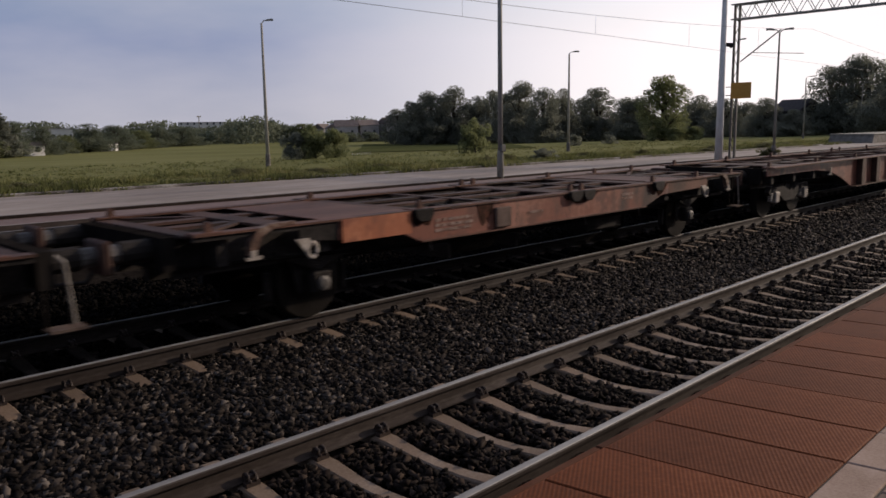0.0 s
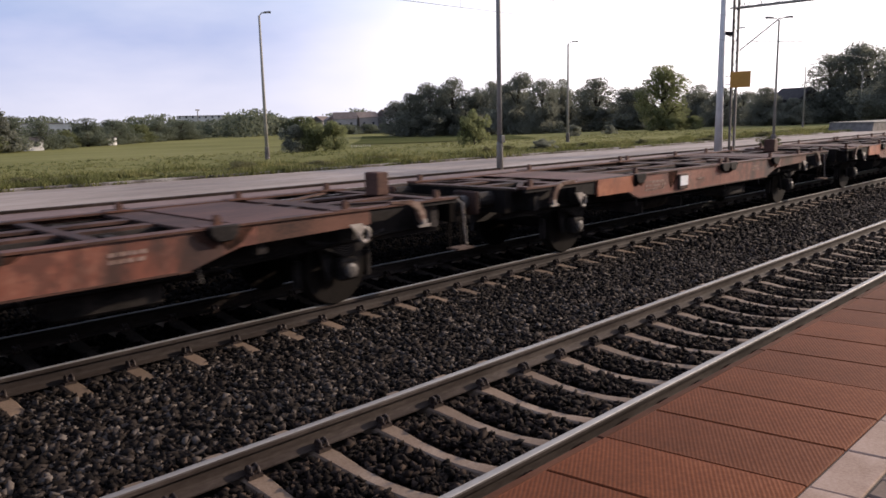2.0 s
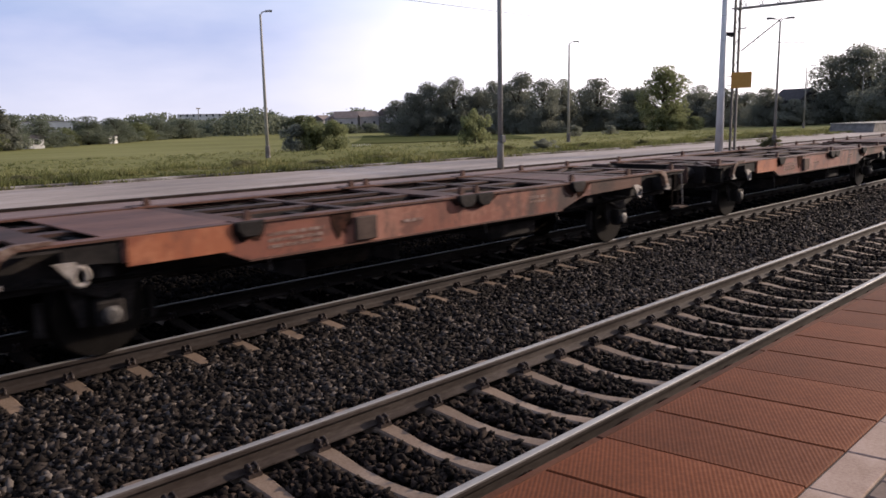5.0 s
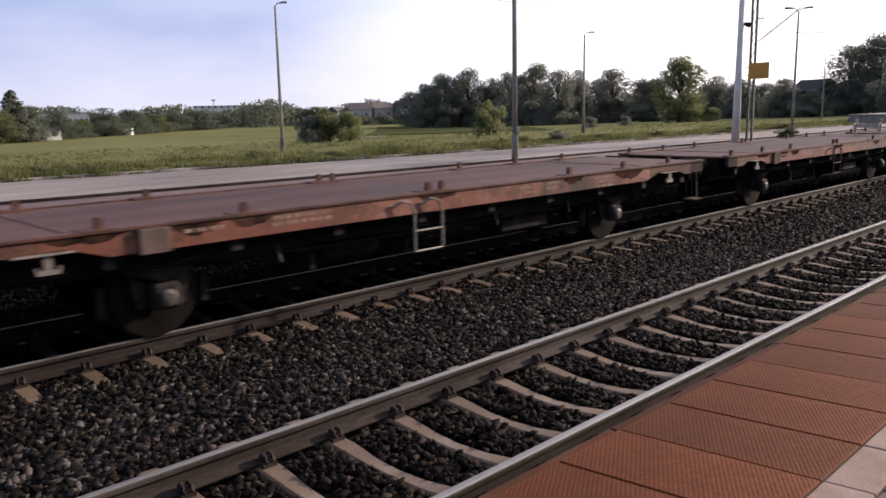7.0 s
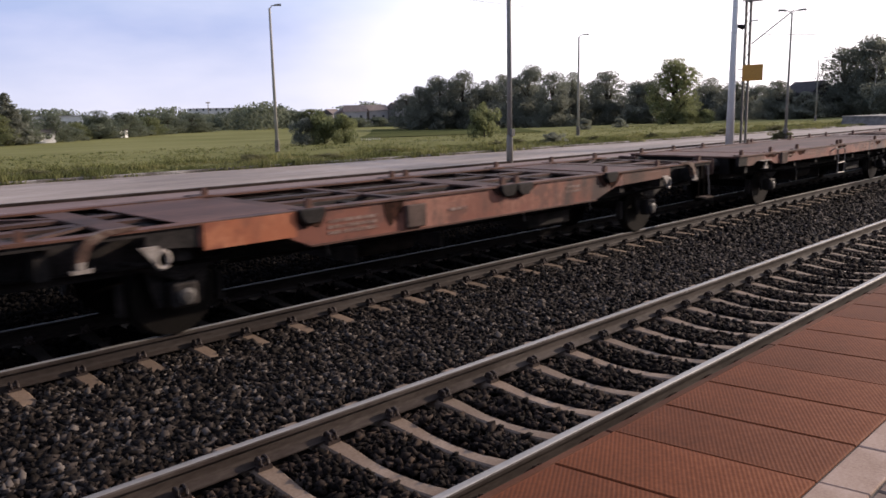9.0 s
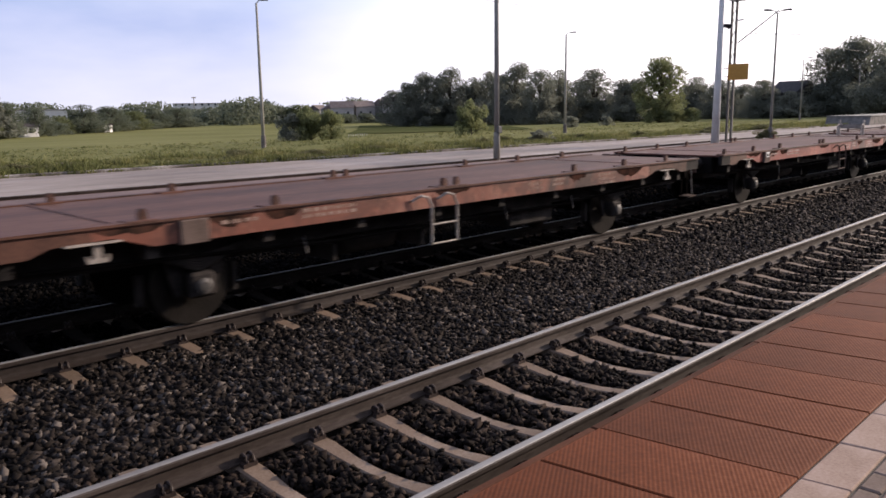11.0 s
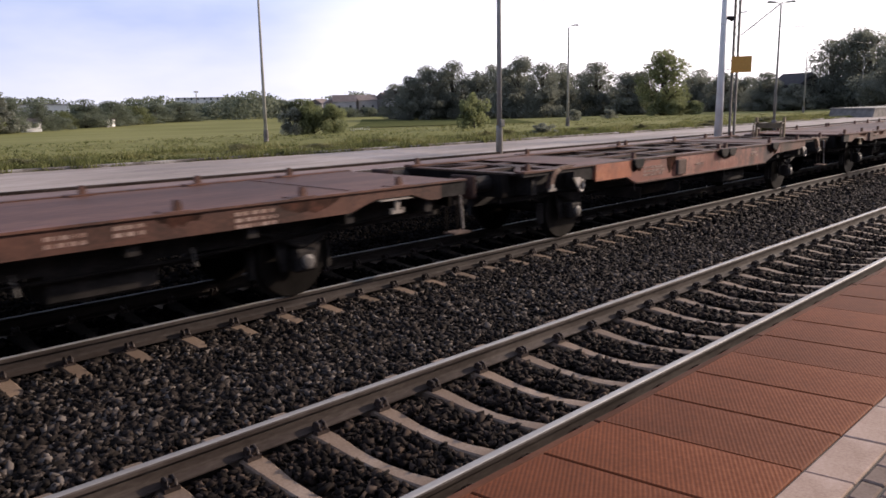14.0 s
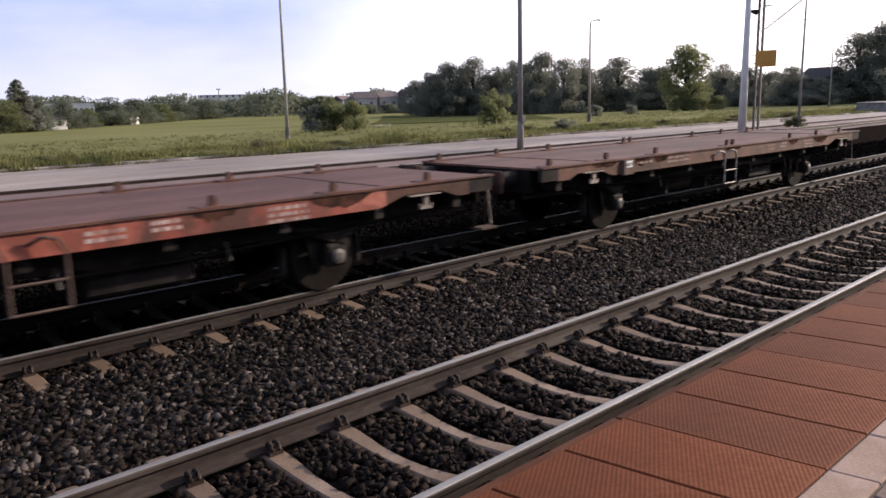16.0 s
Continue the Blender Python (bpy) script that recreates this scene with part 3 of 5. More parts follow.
        prof.append([bm.verts.new((x, k + dy, z)) for dy, z in ((-0.25, -0.5), (-0.25, -0.11), (-0.22, -0.09), (0.0, -0.09), (0.0, -0.5))])
    for p, q in zip(prof, prof[1:]):
        for k in range(4):
            bm.faces.new((p[k], q[k], q[k + 1], p[k + 1]))


tagged(part("kerb", "kerb", "kerb", make_kerb), "low grey concrete kerb between road and rough grass", "kerb", kind="structure")


# ---- platform ----
PLATFORM = 0.55


def slab(bm, y0, y1):
    """A slab whose cross joints run a little askew to the platform edge."""
    box(bm, 0.004, 0.520, y0, y1, PLATFORM - 0.06, PLATFORM)
    for v in bm.verts:
        v.co.x += 0.13 * (2.17 - v.co.y)


def make_platform(bm):
    box(bm, -40, 300, -9, 2.20, -0.45, PLATFORM - 0.035)


tagged(part("platform", "platform", "platform_wall", make_platform), "raised concrete station platform beside the track", "platform", kind="structure")
coping = tagged(new("platform_edge"), "brown concrete edge strip of the platform", "platform edge", kind="structure")
for k in range(-8, 20):
    part("coping_stone", "coping_stone", "edge", lambda bm: box(bm, 0.001, 2.095, 2.159, 2.218, -0.02, PLATFORM - 0.010), coping, bevel=0.012, at=pose(3.38 + 2.096 * k, 0, 0))
floor = tagged(new("platform_floor"), "red ribbed warning slabs beside pale slabs and grey setts", "platform floor", kind="structure")
for k in range(-32, 110):
    part("ribbed_slab", "ribbed_slab", "ribbed", lambda bm: slab(bm, 1.172, 2.155), floor, bevel=0.006, at=pose(3.38 + 0.524 * k, 0, 0.0015 * ((k * 7) % 3 - 1)))
    part("pale_slab", "pale_slab", "pale_slab", lambda bm: slab(bm, 0.955, 1.162), floor, bevel=0.006, at=pose(3.38 + 0.524 * k, 0, 0.0015 * ((k * 5) % 3 - 1)))
tagged(part("joint_bed", "joint_bed", "joint", lambda bm: box(bm, -13.5, 60, 0.2, 2.158, PLATFORM - 0.06, PLATFORM - 0.014)), "dark sand in the joints of the platform", "joint sand", kind="structure")
for k in range(-30, 26):
    for j in range(4):
        part("paving_sett", "paving_sett", "sett", lambda bm: box(bm, 0.006, 0.196, 0.006, 0.096, PLATFORM - 0.06, PLATFORM - 0.002), floor, bevel=0.008, at=pose(2.9 + 0.2 * k + 0.1 * (j % 2), 0.543 + 0.102 * j, 0.001 * ((3 * k + 2 * j) % 4 - 2), 0, 0, 0.8 * math.sin(5 * k + 3 * j)))

# unseen wall behind the camera, added to hold back sky light from there
tagged(part("wall_south", "wall_south", "block_wall", lambda bm: box(bm, -60, 60, -18, -9.05, -0.45, 6.5)), "tall plain wall of the station building behind the platform", "wall", kind="structure")

# ---- tracks ----
RAIL = ((-0.075, -0.172), (0.075, -0.172), (0.075, -0.162), (0.015, -0.140), (0.010, -0.120), (0.010, -0.050), (0.036, -0.038), (0.0365, -0.012), (0.028, -0.003), (0.018, 0.0), (-0.018, 0.0), (-0.028, -0.003), (-0.0365, -0.012), (-0.036, -0.038), (-0.010, -0.050), (-0.010, -0.120), (-0.015, -0.140), (-0.075, -0.162))


def make_rail(bm):
    a_ = [bm.verts.new((-12, y, z)) for y, z in RAIL]
    b_ = [bm.verts.new((380, y, z)) for y, z in RAIL]
    for k in range(len(RAIL)):
        bm.faces.new((a_[k - 1], a_[k], b_[k], b_[k - 1]))
    bm.faces.new(a_)
    bm.faces.new(b_[::-1])


def make_head(bm):
    top = ((-0.031, -0.0032), (0.031, -0.0032), (0.028, -0.0012), (0.018, 0.0018), (-0.018, 0.0018), (-0.028, -0.0012))
    a_ = [bm.verts.new((-12, y, z)) for y, z in top]
    b_ = [bm.verts.new((380, y, z)) for y, z in top]
    for k in range(len(top)):
        bm.faces.new((a_[k - 1], a_[k], b_[k], b_[k - 1]))


for c in (NEAR_TRACK, TRAIN_TRACK):
    for s in (-1, 1):
        rail = tagged(part("rail", "rail", "rail_side", make_rail, at=pose(0, c + s * HALF_GAUGE - (0.033 if c == NEAR_TRACK and s < 0 else 0), 0)), "rust-sided steel rail with a polished running surface", "rail", "rails")
        # the far rail under the train takes the copy with painted shade
        part("running_surface", "running_surface", "shaded_rail_top" if c == TRAIN_TRACK and s > 0 else "rail_top", make_head, rail, "rail top darkened for the train's shade" if c == TRAIN_TRACK and s > 0 else "bright worn rail top")


def make_yard_rail(bm, lo=-0.145, hi=0.0, half=0.036):
    xs = list(range(-12, 130, 4)) + [150, 200, 300]
    prof = [[bm.verts.new((x, EDGE(x) - 2.80 + y, -0.17 + z)) for y, z in ((-half, lo), (-half, hi - 0.008), (-half * 0.7, hi), (half * 0.7, hi), (half, hi - 0.008), (half, lo))] for x in xs]
    for p, q in zip(prof, prof[1:]):
        for k in range(6):
            bm.faces.new((p[k - 1], q[k - 1], q[k], p[k]))


for dy in (0.0, -1.5):
    rail = tagged(part("rail", "yard_rail", "rail_side", make_yard_rail, at=pose(0, dy, 0)), "rust-sided steel rail of the yard track", "rail", "rails")
    part("running_surface", "yard_running", "rail_top", lambda bm: make_yard_rail(bm, lo=-0.006, hi=0.003, half=0.03), rail, "bright worn rail top")


def make_sleeper(bm):
    ys = (-1.27, -1.22, -0.95, -0.55, -0.25, 0.0, 0.25, 0.55, 0.95, 1.22, 1.27)
    zs = (-0.215, -0.195, -0.178, -0.182, -0.218, -0.228, -0.220, -0.186, -0.178, -0.195, -0.215)
    ws = (0.07, 0.078, 0.085, 0.082, 0.066, 0.06, 0.066, 0.082, 0.085, 0.078, 0.07)
    secs = [[bm.verts.new(p) for p in ((-w - 0.05, y, -0.40), (-w, y, z - 0.012), (-w + 0.015, y, z), (w - 0.015, y, z), (w, y, z - 0.012), (w + 0.05, y, -0.40))] for y, z, w in zip(ys, zs, ws)]
    for p, q in zip(secs, secs[1:]):
        for k in range(6):
            bm.faces.new((p[k - 1], p[k], q[k], q[k - 1]))
    bm.faces.new(secs[0])
    bm.faces.new(secs[-1][::-1])


def make_clip(bm):
    """Two bent spring loops over the rail foot, on a small base."""
    for q in (-1, 1):
        tube(bm, [(q * 0.022, 0.118, -0.172), (q * 0.026, 0.130, -0.140), (q * 0.028, 0.116, -0.110), (q * 0.028, 0.088, -0.098), (q * 0.026, 0.058, -0.112), (q * 0.022, 0.040, -0.142), (q * 0.018, 0.05, -0.160)], 0.0125, 7)
    box(bm, -0.055, 0.055, 0.08, 0.135, -0.185, -0.154)
    tube(bm, [(-0.036, 0.088, -0.130), (0.036, 0.088, -0.130)], 0.024, 8)


# overlay on the sleeper's middle that carries stain and painted shade
def make_shaded_middle(bm):
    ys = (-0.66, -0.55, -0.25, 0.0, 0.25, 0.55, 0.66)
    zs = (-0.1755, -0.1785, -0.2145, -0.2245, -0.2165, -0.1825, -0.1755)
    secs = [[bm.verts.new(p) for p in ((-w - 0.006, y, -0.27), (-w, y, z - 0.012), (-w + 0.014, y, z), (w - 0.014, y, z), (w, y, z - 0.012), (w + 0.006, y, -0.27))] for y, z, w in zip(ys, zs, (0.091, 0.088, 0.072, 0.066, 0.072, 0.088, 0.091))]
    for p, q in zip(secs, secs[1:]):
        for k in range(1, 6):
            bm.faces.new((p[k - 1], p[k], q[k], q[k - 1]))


for c, first in ((NEAR_TRACK, 2.673), (TRAIN_TRACK, 1.985)):
    for k in range(-22, 110 if c == TRAIN_TRACK else 140):
        x = first + 0.6 * k
        s = tagged(part("sleeper", "sleeper", "sleeper", make_sleeper, at=pose(x, c, 0, 0, 0, 0.5 * math.sin(k * 3.7 + c))), "grey-brown concrete sleeper half sunk in ballast", "sleeper", "sleepers of the tracks")
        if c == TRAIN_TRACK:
            part("stained_middle", "stained_middle", "shaded_sleeper", make_shaded_middle, s, "middle blackened with oil and the train's painted shade")
        if -3 < x < 34:
            for side in (-1, 1):
                for face in (-1, 1):
                    part("rail_clip", "rail_clip", "clip", make_clip, s, at=pose(0, side * HALF_GAUGE, 0, 0, 0, 0 if face > 0 else 180))


def stones(name, regions, label, mat="stone"):
    rng = np.random.default_rng(7)
    V, F = [], []
    cube = np.array([(-1, -1, -1), (1, -1, -1), (1, 1, -1), (-1, 1, -1), (-1, -1, 1), (1, -1, 1), (1, 1, 1), (-1, 1, 1)], float)
    quads = np.array([(0, 3, 2, 1), (4, 5, 6, 7), (0, 1, 5, 4), (1, 2, 6, 5), (2, 3, 7, 6), (3, 0, 4, 7)])
    for x0, x1, y0, y1, density, size, top in regions:
        n = int((x1 - x0) * (y1 - y0) * density)
        p = np.stack([rng.uniform(x0, x1, n), rng.uniform(y0, y1, n), top + rng.uniform(-0.02, 0.018, n)], 1)
        keep = np.ones(n, bool)
        for c, first in ((NEAR_TRACK, 2.673), (TRAIN_TRACK, 1.985)):
            dx = (p[:, 0] - first + 0.3) % 0.6 - 0.3
            keep &= ~((np.abs(dx) < 0.098) & (np.abs(p[:, 1] - c) < 1.29))
            keep &= ~(np.abs(np.abs(p[:, 1] - c) - HALF_GAUGE) < 0.10)
            p[:, 2] -= np.where(np.abs(p[:, 1] - c) < 0.4, -0.004, -0.012)
        p = p[keep]
        n = len(p)
        s = size * rng.uniform(0.55, 1.45, (n, 1, 1)) * np.stack([rng.uniform(0.7, 1.5, n), rng.uniform(0.4, 0.95, n), rng.uniform(0.25, 0.65, n)], 1)[:, None, :]
        body = cube[None] * s * rng.uniform(0.35, 1.2, (n, 8, 3))
        turn, tilt, roll = rng.uniform(0, 6.283, n), rng.normal(0, 0.45, n), rng.normal(0, 0.45, n)
        ct, st, ca, sa, cb, sb = np.cos(turn), np.sin(turn), np.cos(tilt), np.sin(tilt), np.cos(roll), np.sin(roll)
        rot = np.stack([ct * ca, ct * sa * sb - st * cb, ct * sa * cb + st * sb, st * ca, st * sa * sb + ct * cb, st * sa * cb - ct * sb, -sa, ca * sb, ca * cb], 1).reshape(n, 3, 3)
        body = np.einsum("nij,nkj->nki", rot, body) + p[:, None, :]
        base = sum(len(v) for v in V)
        V.append(body.reshape(-1, 3))
        F.append((quads[None] + (base + 8 * np.arange(n))[:, None, None]).reshape(-1, 4))
    return stuff_mesh(name, np.concatenate(V), np.concatenate(F), mat, label, "ballast")


stones("ballast_stones", [(0.5, 13, 5.15, 7.6, 1000, 0.034, -0.233), (13, 32, 5.15, 7.6, 330, 0.038, -0.235), (32, 60, 5.15, 7.6, 90, 0.06, -0.24)],
       "loose brownish grey crushed basalt ballast stones")
stones("track_ballast", [(0.5, 13, 2.3, 5.2, 850, 0.031, -0.238), (13, 32, 2.3, 5.2, 330, 0.036, -0.238), (32, 60, 2.3, 5.2, 90, 0.055, -0.242)],
       "rust-stained dark ballast stones between concrete sleepers", "track_stone")
# stones under and behind the train carry its shade in their colour
stones("stained_ballast", [(0.5, 13, 7.7, 12.9, 260, 0.036, -0.238), (13, 45, 7.7, 12.9, 110, 0.05, -0.24)], "ballast stones under the train, blackened with oil and its painted shade", "shaded_stone")

# ---- masts, lamps and wires of the yard ----
def street_lamp(x, y, height, arm, double=False, lean=0.0, pole="lamp_pole"):
    base = tagged(new("street_lamp"), "tall thin concrete yard lamp with two flat heads" if double else "tall thin concrete yard lamp with one small head", "street lamp", "yard lamps")
    z0 = ground_z(x, y) if y > 31 else -0.2
    base.matrix_basis = pose(x, y, z0, 0, lean, 0)
    part("pole", f"pole{height}{double}", pole, lambda bm: tube(bm, [(0, 0, -0.3), (0, 0, height * 0.5), (0, 0, height)], 0.11 if double else 0.14, 10, 0.06 if double else 0.075), base, smooth=True)
    part("foot", "lamp_foot", "kerb", lambda bm: tube(bm, [(0, 0, -0.3), (0, 0, 0.8), (0, 0, 0.85)], 0.19, 10, 0.16), base)
    for s in ((-1, 1) if double else (1,)):
        ax, ay = arm[0] * s, arm[1] * s
        a_ = part("arm", f"arm{arm}{s}{height}", pole, lambda bm: tube(bm, [(0, 0, height - 0.05), (ax * 0.25, ay * 0.25, height + 0.16), (ax * 0.6, ay * 0.6, height + 0.2)], 0.04, 6), base)
        part("lamp_head", f"head{arm}{s}{height}", "mast", lambda bm: tube(bm, [(ax * 0.5, ay * 0.5, height + 0.2), (ax, ay, height + 0.24), (ax * 1.25, ay * 1.25, height + 0.22)], 0.07, 6, 0.09), a_)
    return base


street_lamp(31.63, 48.71, 10.0, (0.55, -0.35))
street_lamp(63.44, 45.07, 9.3, (0.7, -0.4))
street_lamp(57.1, 22.66, 8.75, (0.38, -0.62), double=True, lean=0.3)
street_lamp(131.5, 47.6, 9.6, (0.6, -0.9))
street_lamp(188.0, 56.0, 11.0, (0.6, -0.9))

pole = tagged(new("steel_mast"), "dark grey tubular steel mast on a pale concrete footing", "mast")
pole.matrix_basis = pose(29.64, 25.11, -0.2)
part("shaft", "steel_shaft", "mast", lambda bm: tube(bm, [(0, 0, 1.3), (0, 0, 6), (0, 0, 11.5)], 0.125, 12, 0.11), pole, smooth=True)
part("footing", "steel_footing", "lamp_pole", lambda bm: tube(bm, [(0, 0, -0.3), (0, 0, 1.1), (0, 0, 1.3)], 0.17, 12, 0.15), pole, smooth=True)
part("junction_box", "junction_box", "mast", lambda bm: box(bm, -0.14, 0.14, -0.24, -0.1, 1.25, 1.6), pole, bevel=0.02)

white = tagged(new("concrete_mast"), "thick pale concrete mast carrying a dark loudspeaker", "mast")
white.matrix_basis = pose(50.06, 23.48, -0.2, 0, 0.4, 0)
part("shaft", "white_shaft", "mast_pale", lambda bm: tube(bm, [(0, 0, -0.3), (0, 0, 5), (0, 0, 12.5)], 0.27, 16, 0.14), white, smooth=True)
part("loudspeaker", "loudspeaker", "black", lambda bm: tube(bm, [(0.15, -0.1, 7.55), (0.35, -0.35, 7.5), (0.42, -0.42, 7.45)], 0.11, 12, 0.2), white)

gantry = tagged(new("catenary_gantry"), "grey lattice steel portal that spans the tracks", "gantry")
gantry.matrix_basis = pose(51.9, 0, 0)
for yy in (23.4, -1.6):
    for dy in (-0.16, 0.16):
        leg = part("leg", f"gantry_leg{yy}{dy}", "gantry", lambda bm: box(bm, -0.07, 0.07, yy + dy - 0.065, yy + dy + 0.065, -0.4 if yy > 0 else 0.5, 10.0), gantry)
    for k in range(13):
        part("lacing_bar", f"gantry_lacing{yy}{k % 2}", "gantry", lambda bm: tube(bm, [(0.03, yy - 0.15 * (-1) ** k, 0), (0.03, yy + 0.15 * (-1) ** k, 0.7)], 0.022, 5), leg, at=pose(0, 0, 0.3 + 0.7 * k))
for zz in (9.05, 10.0):
    for dx in (-0.3, 0.3):
        part("chord", f"chord{zz}{dx}", "mast", lambda bm: box(bm, dx - 0.04, dx + 0.04, -1.7, 23.7, zz - 0.045, zz + 0.045), gantry)
for dx in (-0.3, 0.3):
    for k in range(45):
        part("web_bar", f"web{dx}{k % 2}", "mast", lambda bm: tube(bm, [(dx, 0.55, 9.05 if k % 2 else 10.0), (dx, 0, 10.0 if k % 2 else 9.05)], 0.025, 5), gantry, at=pose(0, 22.85 - 0.55 * k, 0))
for k in range(23):
    for zz in (9.03, 9.98):
        part("cross_brace", f"cross_brace{zz}", "mast", lambda bm: box(bm, -0.3, 0.3, 0, 0.06, zz, zz + 0.04), gantry, at=pose(0, 23.3 - 1.1 * k, 0))
arm = part("bracket_arm", "bracket_arm", "mast", lambda bm: tube(bm, [(0, 23.1, 6.3), (0, 20.5, 8.15)], 0.045, 8), gantry)
part("insulator", "insulator", "mast_pale", lambda bm: tube(bm, [(0, 23.2, 7.75), (0, 22.75, 7.78)], 0.05, 8), arm)
part("steady_arm", "steady_arm", "mast", lambda bm: tube(bm, [(0, 22.4, 6.85), (0, 19.0, 6.55)], 0.025, 6), arm)
sign = tagged(part("sign", "sign", "sign", lambda bm: box(bm, -0.03, 0.0, 21.75, 23.15, 3.95, 5.0), at=pose(51.78, 0.46, -0.05), bevel=0.01), "plain yellow sign board fixed to a lattice mast", "sign")
part("sign_rail", "sign_rail", "mast", lambda bm: [box(bm, 0.0, 0.05, 21.9, 23.5, zz, zz + 0.06) for zz in (4.15, 4.7)], sign)


def wire(name, points, r, label):
    bm_pts = points
    return tagged(part(name, name + str(points[0]), "wire", lambda bm: tube(bm, bm_pts, r, 5)), label, "wire", "overhead wires")


WY = 18.6
contact = [(x, WY, 5.95) for x in (-40, 52, 150)]
mess = [(x, WY, 6.45 + 1.55 * ((x - 12) / 40) ** 2 if x <= 52 else 8.0 - 1.4 * (1 - ((x - 100) / 48) ** 2)) for x in range(-28, 149, 4)]
wire("contact_wire", contact, 0.008, "thin dark contact wire above the yard")
hanger = wire("messenger_wire", mess, 0.008, "thin sagging messenger wire above the yard")
for k in range(-3, 6):
    x = 8 * k + 4
    part("dropper", f"dropper{k}", "wire", lambda bm: tube(bm, [(x, WY, 5.95), (x, WY, 6.45 + 1.55 * ((x - 12) / 40) ** 2)], 0.006, 4), hanger)


# ---- trees ----
def crown_mesh(key, mat, blobs, leaves, size, seed):
    """Many small leaf cards on the skins of overlapping clumps."""
    if key in MESHES:
        return MESHES[key]
    rng = np.random.default_rng(seed)
    V, F = [], []
    total = sum(b[3] ** 2 for b in blobs)
    for bx, by, bz, br, squash in blobs:
        n = max(12, int(leaves * br * br / total))
        d = rng.normal(size=(n, 3))
        d /= np.linalg.norm(d, axis=1, keepdims=True)
        r = br * rng.uniform(0.55, 1.12, (n, 1)) ** 0.7
        c = np.array((bx, by, bz)) + d * r * np.array((1, 1, squash))
        u = rng.normal(size=(n, 3))
        u /= np.linalg.norm(u, axis=1, keepdims=True)
        w = np.cross(u, d + 0.6 * rng.normal(size=(n, 3)))
        w /= np.linalg.norm(w, axis=1, keepdims=True) + 1e-6
        s = size * rng.uniform(0.5, 1.2, (n, 1))
        quad = np.stack([c - u * s, c + w * s * 0.6 - u * s * 0.1, c + u * s, c - w * s * 0.6 + u * s * 0.1], 1)
        base = sum(len(v) for v in V)
        V.append(quad.reshape(-1, 3))
        F.append(base + np.arange(4 * n).reshape(n, 4))
    data = bpy.data.meshes.new("crown")
    v, f = np.concatenate(V), np.concatenate(F)
    data.from_pydata(v.tolist(), [], f.tolist())
    data.materials.append(M[mat])
    MESHES[key] = data
    return data


def tree_kind(key, shape, seed, leaves, size):
    """Trunk, limbs and crown of a tree one metre high and about 0.6 m wide, as meshes."""
    rng = random.Random(seed)
    blobs, limbs = [], []
    if shape == "broad":
        for k in range(30):
            ang, h = rng.uniform(0, 6.28), rng.uniform(0.10, 0.92)
            rad = 0.31 * math.sin(math.pi * (0.12 + 0.86 * h) ** 0.85) * rng.uniform(0.35, 1.1)
            blobs.append((rad * math.cos(ang), rad * math.sin(ang), h, rng.uniform(0.06, 0.15), 0.75))
        blobs += [(0, 0, 0.35, 0.24, 1.2), (0.03, 0.02, 0.62, 0.2, 1.1)]
        blobs += [(0.23 * math.cos(q), 0.23 * math.sin(q), 0.13 + 0.05 * (q % 2), 0.13, 0.9) for q in (0.2, 1.1, 2.0, 2.9, 3.8, 4.7, 5.6)]
    elif shape == "full":
        for k in range(72):
            ang, h = 2.4 * k + rng.uniform(-0.4, 0.4), 0.03 + 0.92 * (k + 0.5) / 72
            rad = 0.31 * (1 - max(0, h - 0.2) ** 1.8 / 0.66) ** 0.7 * rng.uniform(0.62, 1.06)
            blobs.append((rad * math.cos(ang), rad * math.sin(ang), h, rng.uniform(0.06, 0.12), 0.7))
        blobs += [(0, 0, 0.22, 0.25, 0.85), (0.02, 0, 0.5, 0.2, 1.0)]
    elif shape == "plume":
        for k in range(95):
            ang, h = 2.4 * k + rng.uniform(-0.5, 0.5), 0.04 + 0.92 * (k + 0.5) / 95
            rad = 0.30 * math.sqrt(max(0.02, 1 - ((h - 0.36) / 0.66) ** 2)) * rng.uniform(0.25, 1.05)
            blobs.append((rad * math.cos(ang), rad * math.sin(ang), h + rng.uniform(-0.03, 0.03), rng.uniform(0.045, 0.10), 1.0))
    elif shape == "conifer":
        for k in range(26):
            h = 0.1 + 0.88 * k / 26
            for j in range(4):
                ang = rng.uniform(0, 6.28)
                rad = 0.26 * (1 - h) * rng.uniform(0.5, 1.15)
                blobs.append((rad * math.cos(ang), rad * math.sin(ang), h, 0.03 + 0.07 * (1 - h), 0.7))
    else:
        for k in range(34):
            ang, h = rng.uniform(0, 6.28), rng.uniform(0.08, 0.80)
            rad = 0.78 * math.cos((h - 0.2) * 1.5) * rng.uniform(0.15, 1.0)
            blobs.append((rad * math.cos(ang), rad * math.sin(ang), h, rng.uniform(0.12, 0.26), 0.85))
    for b_ in blobs[::3]:
        limbs.append([(0, 0, max(0.05, b_[2] - 0.3)), (b_[0] * 0.5, b_[1] * 0.5, b_[2] - 0.08), (b_[0], b_[1], b_[2])])
    return key, blobs, limbs, seed, leaves, size


